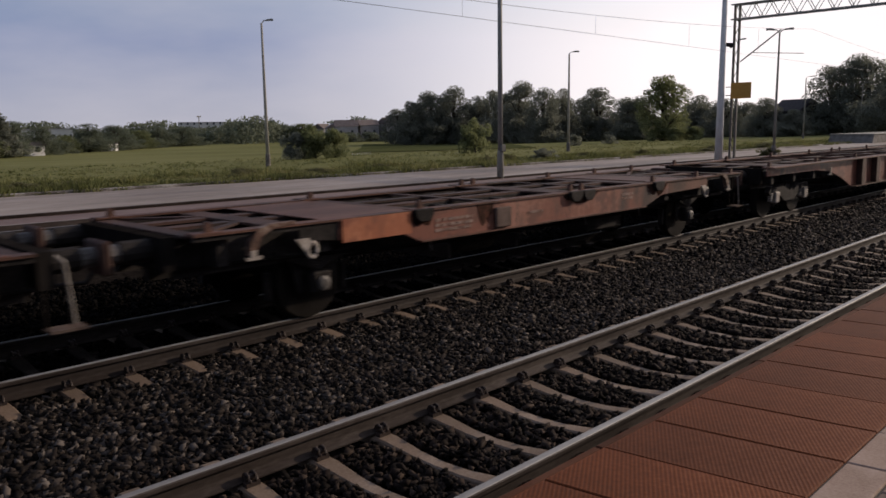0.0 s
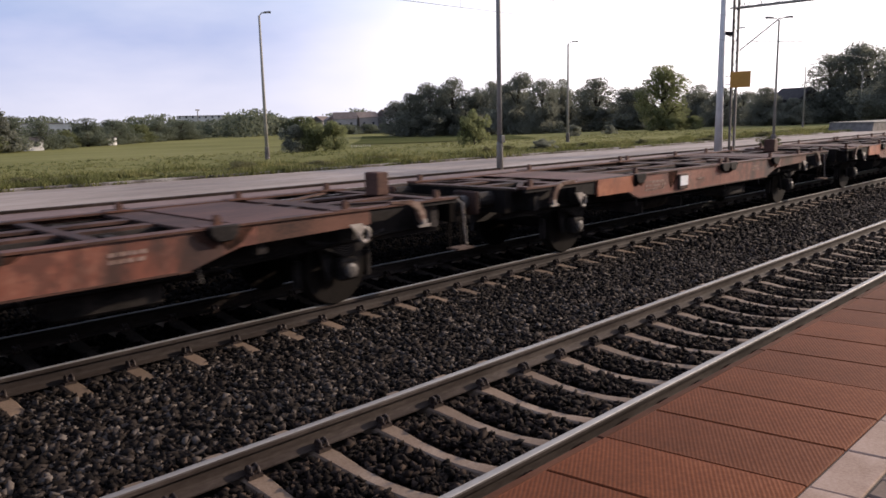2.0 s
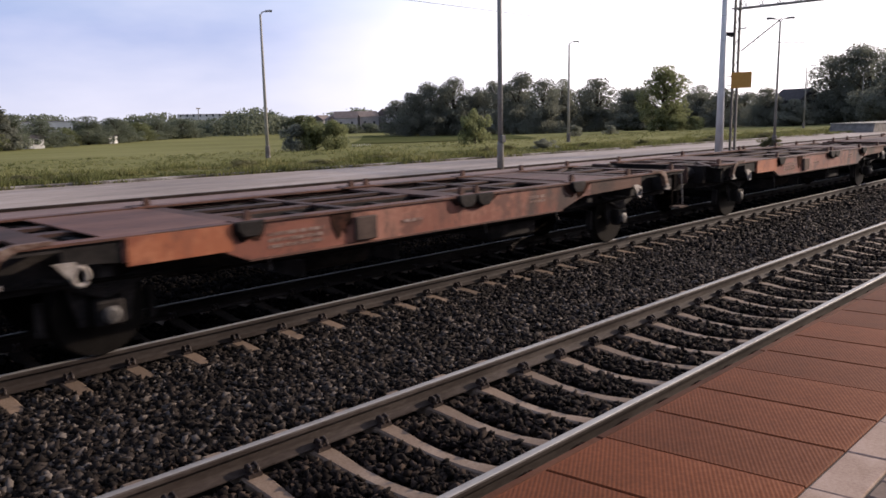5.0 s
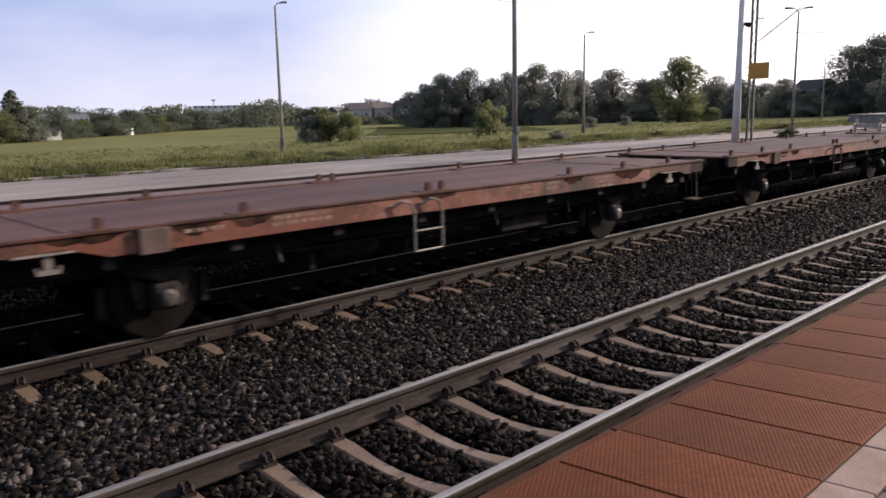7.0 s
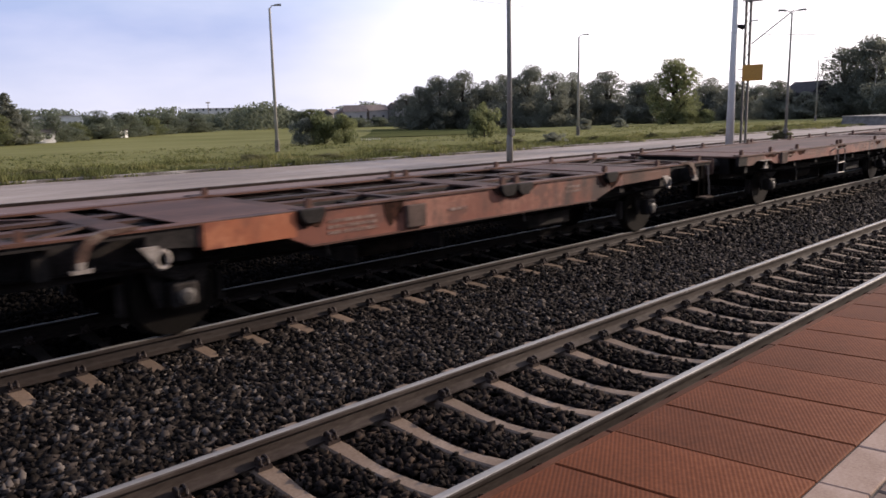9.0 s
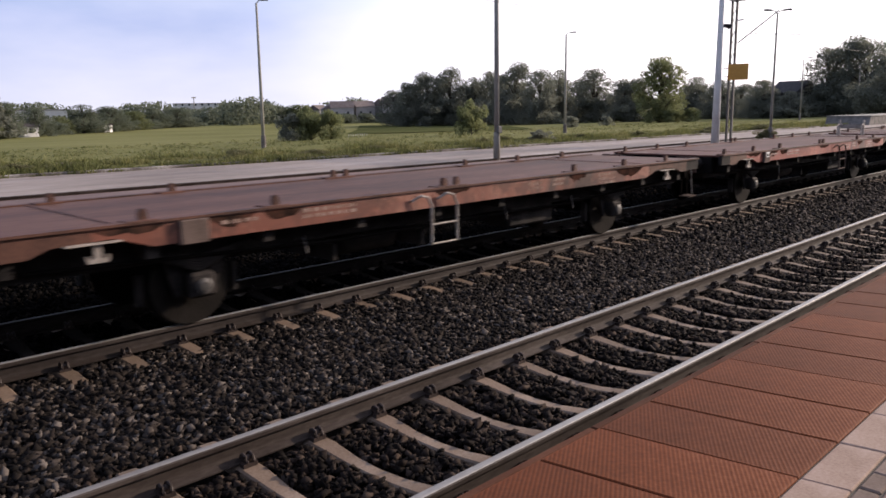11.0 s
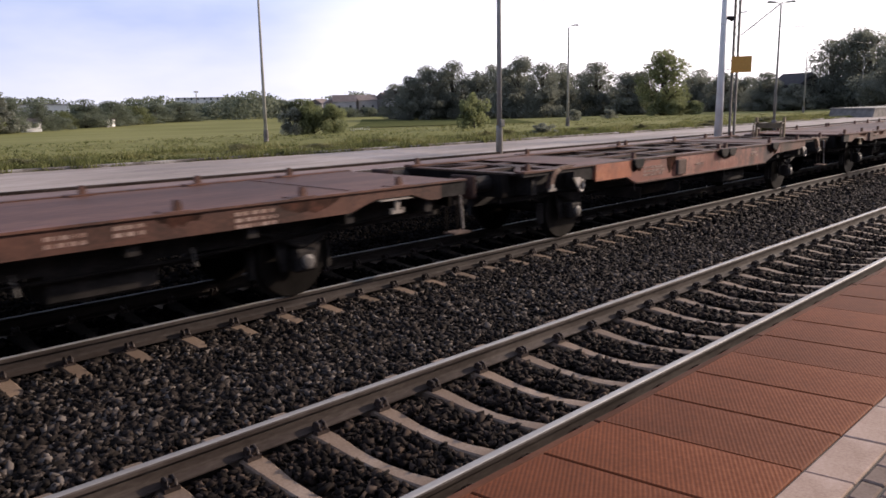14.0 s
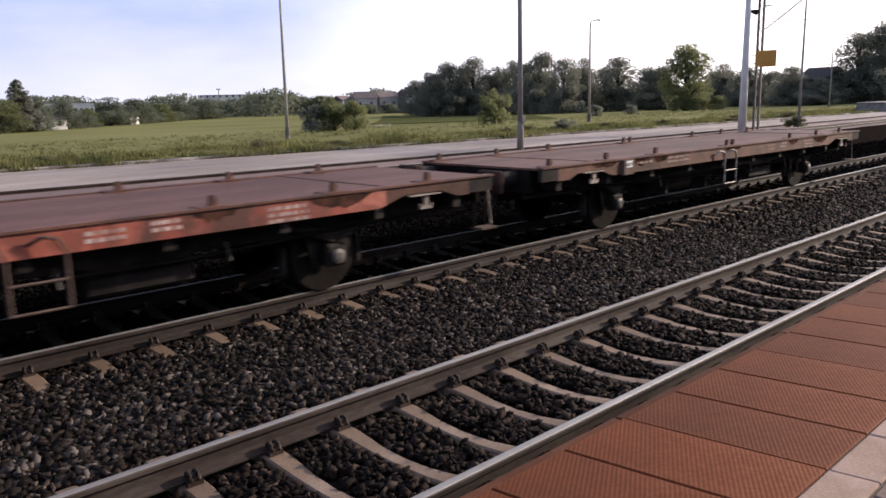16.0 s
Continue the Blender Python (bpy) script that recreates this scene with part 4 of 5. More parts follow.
KINDS = {
    "oak": tree_kind("oak", "broad", 3, 13000, 0.0145),
    "ash": tree_kind("ash", "broad", 11, 13000, 0.0145),
    "lime": tree_kind("lime", "broad", 19, 13000, 0.0145),
    "maple": tree_kind("maple", "full", 29, 17000, 0.012),
    "alder": tree_kind("alder", "full", 37, 17000, 0.012),
    "willow": tree_kind("willow", "plume", 41, 20000, 0.0135),
    "elder": tree_kind("elder", "shrub", 5, 7000, 0.034),
    "hazel": tree_kind("hazel", "shrub", 8, 6500, 0.036),
    "spruce": tree_kind("spruce", "conifer", 2, 6500, 0.022),
}


def tree(name, kind, x, y, height, width, mat, label, group, turn):
    key, blobs, limbs, seed, leaves, size = KINDS[kind]
    base = tagged(new(name), label, "shrub" if kind in ("elder", "hazel") else "tree", group)
    natural = 1.75 if kind in ("elder", "hazel") else 0.5 if kind == "spruce" else 0.66
    sx = width / natural
    base.matrix_basis = pose(x, y, ground_z(x, y) - 0.05, 0, 0, turn) @ Matrix.Diagonal((sx, sx, height, 1))

    def wood(bm):
        tube(bm, [(0, 0, -0.01), (0.01, 0.0, 0.25), (0, 0.01, 0.55), (0.0, 0.0, 0.85)], 0.028, 8, 0.008)
        for pts in limbs:
            tube(bm, pts, 0.012, 5, 0.004)
    part("trunk", "trunk_" + key, "bark", wood, base)
    ob = new("crown", crown_mesh(("crown_" + key, mat), mat, blobs, leaves, size, seed))
    ob.parent = base


rng_t = random.Random(4)
FAR_WOOD = [(180, 191, 14.5, 10), (186, 188, 17.6, 13), (193, 184, 19.4, 13), (200, 179, 16.6, 13), (207, 178, 18.2, 12), (182, 147, 18.0, 13), (178, 135, 15.3, 11), (198, 143, 16.7, 11)]
MID_WOOD = [(197, 130, 15.6, 13), (186, 113, 11.4, 11), (187, 109, 11.7, 10), (231, 115, 13.5, 13), (220, 102, 11.1, 12), (213, 93, 9.4, 10), (189, 77, 9.3, 9), (179, 67, 6.2, 8)]
BIG_TREES = [(199, 66, 16.3, 13), (197, 61, 18.1, 12), (196, 57, 16.9, 13), (176, 47, 15.1, 12), (196, 50, 15.5, 13)]
for wood_list, grp in ((FAR_WOOD, "trees of the wood"), (MID_WOOD, "trees behind the yard"), (BIG_TREES, "tall trees by the yard")):
    for k, (x, y, h, w) in enumerate(wood_list):
        tree("tree", ("maple", "oak", "alder", "lime")[k % 4], x, y, h, w, "leaf_dark", "large dark green leafy tree in a dense wood", grp, rng_t.uniform(0, 360))
        # a second row fills the wood behind
        if grp != "tall trees by the yard":
            tree("tree", ("alder", "maple", "ash")[k % 3], x * 1.06 + rng_t.uniform(-3, 3), y * 1.08 + rng_t.uniform(-2, 4), h * 0.86, w * 1.2, "leaf_dark", "large dark green leafy tree in a dense wood", grp, rng_t.uniform(0, 360))
        tree("shrub", ("elder", "hazel")[k % 2], x * 0.985, y * 0.985, h * 0.5, w * 1.1, "leaf_dark", "dark undergrowth shrub at the edge of the wood", "undergrowth of the wood", rng_t.uniform(0, 360))
tree("tree", "willow", 151.6, 83.4, 13.0, 11.0, "leaf_light", "sunlit yellow-green tree in front of the wood", "", 20)
for x, y, h, w, kind, mat in ((46.9, 66.8, 2.9, 4.2, "elder", "leaf_dark"), (48.4, 65.7, 3.7, 4.6, "hazel", "leaf_light"), (50.0, 64.6, 3.2, 4.0, "elder", "leaf_light"), (62, 56, 3.9, 4.1, "hazel", "leaf_light"), (103, 72, 1.9, 3.2, "elder", "leaf_dark"), (49, 37, 0.9, 2.4, "hazel", "leaf_dark"), (118, 75, 1.7, 3.1, "elder", "leaf_dark"), (149, 79.5, 3.6, 6.5, "hazel", "leaf_light"), (153, 77.5, 3.0, 5.5, "elder", "leaf_light")):
    tree("shrub", kind, x, y, h, w, mat, "round leafy green shrub in the rough grass", "shrubs of the verge", rng_t.uniform(0, 360))
weeds = random.Random(12)
for x, y, h, w in [(57.2, 23.0, 0.8, 2.0), (11.1, 36.4, 0.5, 2.2)] + [(9 + 6.2 * k + weeds.uniform(-2, 2), KERB(9 + 6.2 * k) + weeds.uniform(0.4, 5.5), weeds.uniform(0.35, 0.75), weeds.uniform(1.2, 2.6)) for k in range(14)]:
    tree("shrub", ("hazel", "elder")[int(10 * w) % 2], x, y, h, w, "weed", "low dusty weeds in the rough grass", "weeds of the verge", weeds.uniform(0, 360))
tree("tree", "spruce", 59, 205, 12.6, 10.5, "leaf_dark", "dark green conifer at the edge of the field", "", 0)
HEDGE = [(54, 201, 7.2, 9), (64, 209, 8.2, 8), (73, 217, 6.6, 9), (84, 231, 4.7, 7), (92, 235, 7.8, 11), (104, 245, 7.2, 11), (118, 259, 5.8, 10), (133, 276, 7.2, 12), (146, 283, 6.7, 13), (212, 357, 9.4, 17), (235, 372, 8.8, 15), (234, 354, 9.1, 13), (221, 310, 7.9, 17)]
for k, (x, y, h, w) in enumerate(HEDGE):
    tree("tree", ("maple", "lime", "alder")[k % 3], x, y, h * 1.1, w * 1.1, "leaf_far" if k % 3 else "leaf_light", "low green tree along the far field edge", "trees of the far hedge", rng_t.uniform(0, 360))
    tree("shrub", ("elder", "hazel")[k % 2], x * 1.01 + 6, y * 1.0 + 5, h * 0.6, w, "leaf_far", "low shrub along the far field edge", "shrubs of the far hedge", rng_t.uniform(0, 360))


def far_woods():
    """Hazy woods on the skyline."""
    rng = np.random.default_rng(3)
    V, F = [], []
    for az in np.arange(14, 80, 0.28):
        dist = 420 + 60 * math.sin(az * 0.3) + rng.uniform(-25, 25)
        cx, cy = dist * math.cos(radians(az)), dist * math.sin(radians(az))
        top = 8.5 + 2.5 * math.sin(az * 0.9) + rng.uniform(-1.5, 1.5)
        n = 260
        c = np.stack([cx + rng.normal(0, 2.0, n), cy + rng.normal(0, 2.0, n), -3.2 + top * rng.uniform(0, 1, n) ** 0.9], 1)
        u, w = rng.normal(size=(n, 3)), rng.normal(size=(n, 3))
        u /= np.linalg.norm(u, axis=1, keepdims=True)
        w /= np.linalg.norm(w, axis=1, keepdims=True)
        s = rng.uniform(0.35, 0.8, (n, 1))
        base = sum(len(v) for v in V)
        V.append(np.stack([c - u * s, c - w * s, c + u * s, c + w * s], 1).reshape(-1, 3))
        F.append(base + np.arange(4 * n).reshape(n, 4))
    stuff_mesh("far_woods", np.concatenate(V), np.concatenate(F), "leaf_far", "hazy grey-green woods along the skyline", "woods")


far_woods()


def grass(name, count, depth, low, high, seed, label, start=0.0):
    rng = np.random.default_rng(seed)
    x = 6 + 130 * rng.uniform(0, 1, count) ** 1.35
    k = 29.8 + 5.2 * np.exp(-x / 50.0)
    y = k + start - 0.3 + depth * rng.uniform(0, 1, count) ** 1.4
    clump = np.array([noise.noise((a_ * 0.28, b_ * 0.5, 1.0)) + 0.5 * noise.noise((a_ * 1.1, b_ * 1.3, 4.0)) for a_, b_ in zip(x, y)])
    z = -0.2 - 3.0 * np.clip((y - 45) / 130, 0, 1)
    V, F = [], []
    for j in range(6):
        h = rng.uniform(low, high, count) * np.clip(0.7 + 2.4 * clump, 0.05, 2.6)
        ang = rng.uniform(0, 6.28, count)
        w = rng.uniform(0.02, 0.05, count)
        ox, oy = rng.normal(0, 0.12, count), rng.normal(0, 0.12, count)
        lx, ly = rng.normal(0, 0.16, count), rng.normal(0, 0.16, count)
        tri = np.stack([np.stack([x + ox - w * np.cos(ang), y + oy - w * np.sin(ang), z], 1), np.stack([x + ox + w * np.cos(ang), y + oy + w * np.sin(ang), z], 1), np.stack([x + ox + lx, y + oy + ly, z + h], 1)], 1)
        V.append(tri.reshape(-1, 3))
        F.append(3 * count * j + np.arange(3 * count).reshape(count, 3))
    stuff_mesh(name, np.concatenate(V), np.concatenate(F), "grass", label, "grass")


grass("verge_grass", 15000, 9.0, 0.07, 0.26, 5, "uneven tufts of rough grass and weeds behind the kerb")
grass("field_grass", 7000, 45.0, 0.05, 0.14, 6, "thin rough grass on the field", start=4.0)


def make_plot(bm):
    """A darker tilled strip across the field, draped on the ground."""
    grid = []
    for k in range(9):
        q = k / 8
        row = []
        for j in range(13):
            p = j / 12
            near_ = ((PLOT[0][0] * (1 - p) + PLOT[1][0] * p), (PLOT[0][1] * (1 - p) + PLOT[1][1] * p))
            far_ = ((PLOT[3][0] * (1 - p) + PLOT[2][0] * p), (PLOT[3][1] * (1 - p) + PLOT[2][1] * p))
            x, y = near_[0] * (1 - q) + far_[0] * q, near_[1] * (1 - q) + far_[1] * q
            row.append(bm.verts.new((x, y, ground_z(x, y) + 0.10)))
        grid.append(row)
    for r_, q_ in zip(grid, grid[1:]):
        for j in range(12):
            bm.faces.new((r_[j], r_[j + 1], q_[j + 1], q_[j]))


PLOT = ((75.5, 93.8), (91, 70), (205, 173), (185, 222))
tagged(part("tilled_plot", "tilled_plot", "tilled", make_plot, smooth=True), "darker green crop strip across the field", "field", kind="structure")
for k in range(9):
    x, y = 60.2 + 0.5 * k, 74.3 + 0.17 * k
    tagged(part("stake", "stake", "mast_pale", lambda bm: tube(bm, [(0, 0, -0.1), (0, 0, 0.30), (0, 0, 0.34)], 0.03, 6, 0.015), at=pose(x, y, ground_z(x, y), 2.0 * math.sin(3 * k), 0, 0)), "short pale wooden stake in the field", "stake", "stakes in the field")
tower = tagged(new("radio_mast"), "thin far radio mast with a crossbar above the woods", "mast")
tower.matrix_basis = pose(206, 380, -3.3)
part("shaft", "radio_shaft", "mast", lambda bm: tube(bm, [(0, 0, 0), (0, 0, 7), (0, 0, 13.6)], 0.35, 6, 0.2), tower)
part("crossbar", "radio_crossbar", "mast", lambda bm: box(bm, -1.1, 1.1, -0.2, 0.2, 13.0, 13.7), tower)


# ---- far buildings ----
def house(x, y, lx, ly, h, roof, turn, wall, label, name="house", windows=3, tiles="roof_dark"):
    base = tagged(new(name), label, "building")
    base.matrix_basis = pose(x, y, ground_z(x, y), 0, 0, turn)
    part("wall", f"wall{x}{y}", wall, lambda bm: box(bm, -lx / 2, lx / 2, -ly / 2, ly / 2, -0.5, h), base)

    def gable(bm):
        p = [bm.verts.new(q) for q in ((-lx / 2 - 0.4, -ly / 2 - 0.4, h), (lx / 2 + 0.4, -ly / 2 - 0.4, h), (lx / 2 + 0.4, ly / 2 + 0.4, h), (-lx / 2 - 0.4, ly / 2 + 0.4, h), (-lx / 2 - 0.4, 0, h + roof), (lx / 2 + 0.4, 0, h + roof))]
        for f in ((0, 1, 5, 4), (2, 3, 4, 5), (0, 4, 3), (1, 2, 5), (0, 3, 2, 1)):
            bm.faces.new([p[k] for k in f])
    part("roof", f"roof{x}{y}", tiles, gable, base)
    for k in range(windows):
        for zz in np.arange(1.0, h - 1.2, 2.8):
            wx = -lx / 2 + (k + 0.5) * lx / windows
            part("window", f"window{x}{k}{zz:.1f}", "glass", lambda bm: box(bm, wx - 0.5, wx + 0.5, -ly / 2 - 0.03, -ly / 2 + 0.05, zz, zz + 1.3), base)


house(198, 73.5, 8, 8, 6.0, 2.8, 70, "roof_dark", "dark house with a gabled roof among trees")
house(133, 396, 28, 12, 7.6, 0.4, -20, "wall_white", "long pale apartment block on the skyline", "apartment_block", 12)
house(235, 419, 36, 12, 10.6, 0.4, -35, "wall_white", "long pale apartment block on the skyline", "apartment_block", 10)
for az, dist, lx, h, roof, turn in ((36.9, 385, 8, 6.0, 2.4, 20), (37.7, 372, 9, 6.2, 2.4, 60), (38.6, 362, 10, 6.8, 3.0, -35), (39.4, 385, 8, 6.6, 2.2, 50), (40.1, 368, 9, 7.2, 2.6, -20), (40.8, 392, 8, 7.0, 2.4, 70), (41.4, 374, 9, 7.6, 3.2, 35), (42.2, 366, 9, 8.2, 3.4, -40)):
    x, y = dist * math.sin(radians(az)), dist * math.cos(radians(az))
    house(x, y, lx, 7, h, roof, turn, "wall_grey", "pale suburban house with a brown pitched roof beyond the field", windows=2, tiles="roof_brown")
    tree("shrub", ("elder", "hazel")[int(dist) % 2], x * 0.95 + 2, y * 0.95, 4.6, 13, "leaf_far", "low shrub in a garden beyond the field", "garden shrubs beyond the field", 3 * dist)
house(70, 214, 4, 3, 2.6, 1.0, 10, "wall_white", "small white garden hut at the field edge", "garden_hut", 1)
house(100, 240, 4, 3, 2.2, 0.8, 30, "wall_white", "small white garden hut at the field edge", "garden_hut", 1)

ramp = tagged(new("loading_ramp"), "low concrete loading ramp at the end of the yard", "ramp")
part("ramp_wall", "ramp_wall", "platform_wall", lambda bm: prism(bm, [(99.4, -0.4), (99.9, 0.5), (100.0, 0.80), (138, 0.80), (138, -0.4)], 28.25, 33.1), ramp, bevel=0.04)
part("ramp_deck", "ramp_deck", "lamp_pole", lambda bm: box(bm, 99.9, 138.1, 28.15, 33.2, 0.802, 0.87), ramp, bevel=0.02)


# ---- the train ----
SIDE, FAR = 1.39, 1.12   # how far the body reaches from the track's middle, on the platform side and beyond
WHEELS = []          # every wheelset with its place on its wagon
WAGONS = []          # every wagon with its place in the train


def flank(s, out=0.0):
    """The y of the body's side: s is -1 by the platform, 1 beyond; out is how far outside it."""
    return -SIDE - out if s < 0 else FAR + out


def wheelset(wagon, x, key):
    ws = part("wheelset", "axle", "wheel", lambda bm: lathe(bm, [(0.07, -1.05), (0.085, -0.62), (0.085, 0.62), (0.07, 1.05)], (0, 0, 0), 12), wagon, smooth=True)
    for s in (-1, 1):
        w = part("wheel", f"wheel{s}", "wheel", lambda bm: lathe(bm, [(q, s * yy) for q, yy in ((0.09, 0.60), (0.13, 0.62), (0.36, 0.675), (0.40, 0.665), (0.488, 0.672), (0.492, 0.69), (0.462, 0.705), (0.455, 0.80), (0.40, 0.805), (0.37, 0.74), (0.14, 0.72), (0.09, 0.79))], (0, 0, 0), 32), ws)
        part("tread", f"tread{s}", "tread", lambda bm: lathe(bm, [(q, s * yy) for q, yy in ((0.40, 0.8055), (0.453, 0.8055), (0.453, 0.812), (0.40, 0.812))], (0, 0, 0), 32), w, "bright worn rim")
        part("web_hole", f"web_hole{s}", "black", lambda bm: [tube(bm, [(0.25 * math.cos(q), s * 0.70, 0.25 * math.sin(q)), (0.25 * math.cos(q), s * 0.745, 0.25 * math.sin(q))], 0.05, 8) for q in (0, 2.1, 4.2)], w)
    ws.matrix_basis = pose(x, 0, 0.455)
    WHEELS.append((ws, x))


def axle_gear(wagon, x):
    """Axle box, leaf spring and guard on both sides of a two-axle wagon."""
    for s in (-1, 1):
        g = part("axle_guard", f"axle_guard{s}", "black", lambda bm: prism(bm, [(-0.42, 1.02), (-0.24, 0.34), (-0.17, 0.34), (-0.15, 0.72), (0.15, 0.72), (0.17, 0.34), (0.24, 0.34), (0.42, 1.02)], s * 0.93 - 0.015, s * 0.93 + 0.015), wagon, at=pose(x, 0, 0))
        part("axle_box", f"axle_box{s}", "black", lambda bm: box(bm, -0.14, 0.14, min(s * 0.92, s * 1.10), max(s * 0.92, s * 1.10), 0.33, 0.60), g, bevel=0.03)
        part("axle_cap", f"axle_cap{s}", "axle_cap", lambda bm: lathe(bm, [(0.085, s * 1.10), (0.088, s * 1.125), (0.05, s * 1.14)], (0, 0, 0.455), 16), g, "pale round axle cap")
        part("leaf_spring", f"leaf_spring{s}", "black", lambda bm: [tube(bm, [(-0.62 + 0.09 * k, s * 1.02, 0.86 - 0.035 * k), (0, s * 1.02, 0.70 - 0.03 * k + 0.04), (0.62 - 0.09 * k, s * 1.02, 0.86 - 0.035 * k)], 0.03, 6) for k in range(5)], g)
        each("brake_block", f"brake_block{s}", "black", [(-0.54,), (0.54,)], lambda bm, q: box(bm, q - 0.03, q + 0.03, s * 0.755 - 0.05, s * 0.755 + 0.05, 0.28, 0.60), g)


def buffers(wagon, end):
    for e in (-1, 1):
        for s in (-1, 1):
            b_ = part("buffer", f"buffer{e}{end}", "black", lambda bm: tube(bm, [(e * end, 0, 1.06), (e * (end + 0.32), 0, 1.06)], 0.12, 12), wagon, at=pose(0, s * 0.875, 0))
            part("buffer_plate", f"buffer_plate{e}{end}", "axle_cap", lambda bm: tube(bm, [(e * (end + 0.30), 0, 1.06), (e * (end + 0.50), 0, 1.06)], 0.10, 12), b_)
            part("buffer_head", f"buffer_head{e}{end}", "beam", lambda bm: box(bm, min(e * (end + 0.47), e * (end + 0.515)), max(e * (end + 0.47), e * (end + 0.515)), -0.225, 0.225, 0.89, 1.22), b_, bevel=0.018)
        part("coupling", f"coupling{e}{end}", "black", lambda bm: [tube(bm, [(e * end, 0, 1.0), (e * (end + 0.25), 0, 0.96), (e * (end + 0.52), 0, 0.84)], 0.045, 8), tube(bm, [(e * end, 0.3, 0.9), (e * (end + 0.2), 0.3, 0.6), (e * (end + 0.5), 0.3, 0.62)], 0.025, 6)], wagon)


def shunter_gear(wagon, end):
    """Steel hand bar and step at the trailing end, by the platform side."""
    h = part("hand_bar", f"hand_bar{end}", "steel", lambda bm: tube(bm, [(end + 0.02, -1.16, 1.16), (end + 0.08, -1.2, 1.1), (end + 0.13, -1.22, 0.53)], 0.015, 8), wagon, "bare grey hand bar")
    part("step", f"step{end}", "box_grey", lambda bm: box(bm, end - 0.10, end + 0.22, -1.28, -1.06, 0.475, 0.50), h)
    part("hanger", f"hanger{end}", "wheel", lambda bm: [box(bm, end + q - 0.012, end + q + 0.012, -1.11, -1.09, 0.48, 1.05) for q in (-0.08, 0.14)], h)


def marks(wagon, rows, mat, seed):
    """Groups of worn bars where lettering stands on the side sill."""
    rng = random.Random(seed)
    for x, z, length, lines in rows:
        segs = []
        for k in range(lines):
            q = x
            while q < x + length:
                w = rng.uniform(0.02, 0.08)
                segs.append((q, min(q + w, x + length), z - 0.066 * k))
                q += w + rng.uniform(0.015, 0.05)
        part("marking", f"marking{seed}{x}{z}{length}{lines}", mat, lambda bm: [box(bm, a_, b_, -SIDE - 0.0035, -SIDE + 0.01, zz - 0.019, zz + 0.019) for a_, b_, zz in segs], wagon, "worn white stencil marks")["kind"] = "stuff"


def end_frame(wagon, mat, end):
    """Two folding uprights on each side, joined by a bowed bar."""
    for y in (-0.39, 0.33):
        f = part("stanchion", f"stanchion{mat}{end}{y}", mat, lambda bm: box(bm, end - 0.33, end - 0.27, y - 0.03, y + 0.03, 1.2, 1.72), wagon, "upright folding stanchion", bevel=0.008)
        part("brace", f"brace{mat}{end}{y}", mat, lambda bm: [tube(bm, [(end - 0.50, y, 1.2), (end - 0.50, y, 1.52), (end - 0.46, y, 1.56), (end - 0.30, y, 1.58)], 0.020, 7)], f)
    part("cross_bar", f"cross_bar{mat}{end}", mat, lambda bm: prism(bm, [(-0.36, 1.50), (-0.30, 1.44), (0.26, 1.44), (0.33, 1.50), (0.33, 1.62), (0.24, 1.57), (-0.26, 1.57), (-0.36, 1.62)], -0.03, 0.03), f, at=pose(end - 0.30, 0, 0, 0, 0, 90))


def spigots(wagon, xs, z):
    for x in xs:
        for s in (-1, 1):
            p = part("spigot", "spigot", "rust", lambda bm: prism(bm, [(-0.038, 0), (0.038, 0), (0.034, 0.07), (0.012, 0.11), (-0.026, 0.11), (-0.038, 0.07)], -0.03, 0.03), wagon, at=pose(x, flank(s, -0.09), z))
            part("spigot_plate", "spigot_plate", "rust", lambda bm: box(bm, -0.20, 0.12, -0.09, 0.09, -0.012, 0.008), p)


def flat_wagon(look_, seed, wheel_brake=False, frame_mat=None, white_box=False, turned=False):
    paint, deck = look_
    w = tagged(new("flat_wagon"), {"red": "red flat container wagon with a reddish steel deck", "orange": "weathered orange-brown flat container wagon with a rusty deck", "rust": "rust-brown flat container wagon with a worn deck"}[paint] + (" and a handwheel" if wheel_brake else ""), "railway wagon", "wagons of the train")
    part("deck", "flat_deck", deck, lambda bm: box(bm, -6.4, 6.4, -SIDE + 0.07, FAR - 0.07, 1.195, 1.225), w)
    each("deck_seam", "deck_seam", "rust", [(-4.95,), (4.6,)], lambda bm, q: box(bm, q, q + 0.05, -SIDE + 0.09, FAR - 0.09, 1.224, 1.233), w)
    low = [(-5.2, 1.215), (-5.2, 1.103), (-5.0, 1.11), (-4.62, 0.99), (4.45, 0.99), (4.55, 1.02), (4.55, 1.215)]
    ends = (("black", [(-6.4, 1.215), (-6.4, 1.03), (-6.02, 1.03), (-6.02, 1.215)]), ("rust", [(-6.02, 1.215), (-6.02, 1.015), (-5.75, 1.015), (-5.55, 1.09), (-5.2, 1.103), (-5.2, 1.215)]), ("rust", [(4.55, 1.215), (4.55, 1.02), (4.85, 1.11), (5.45, 1.11), (5.75, 1.015), (5.95, 1.015), (5.95, 1.215)]), ("black", [(5.95, 1.215), (5.95, 1.03), (6.4, 1.03), (6.4, 1.215)]))
    for s in (-1, 1):
        y0, y1 = sorted((flank(s), flank(s, -0.07)))
        sill = part("side_sill", f"flat_sill{s}", paint, lambda bm: prism(bm, low, y0, y1), w)
        for k, (grimy, outline) in enumerate(ends):
            part("sill_end", f"flat_sill_end{s}{k}", grimy, lambda bm: prism(bm, outline, y0, y1), sill, "grimy dark sill end")
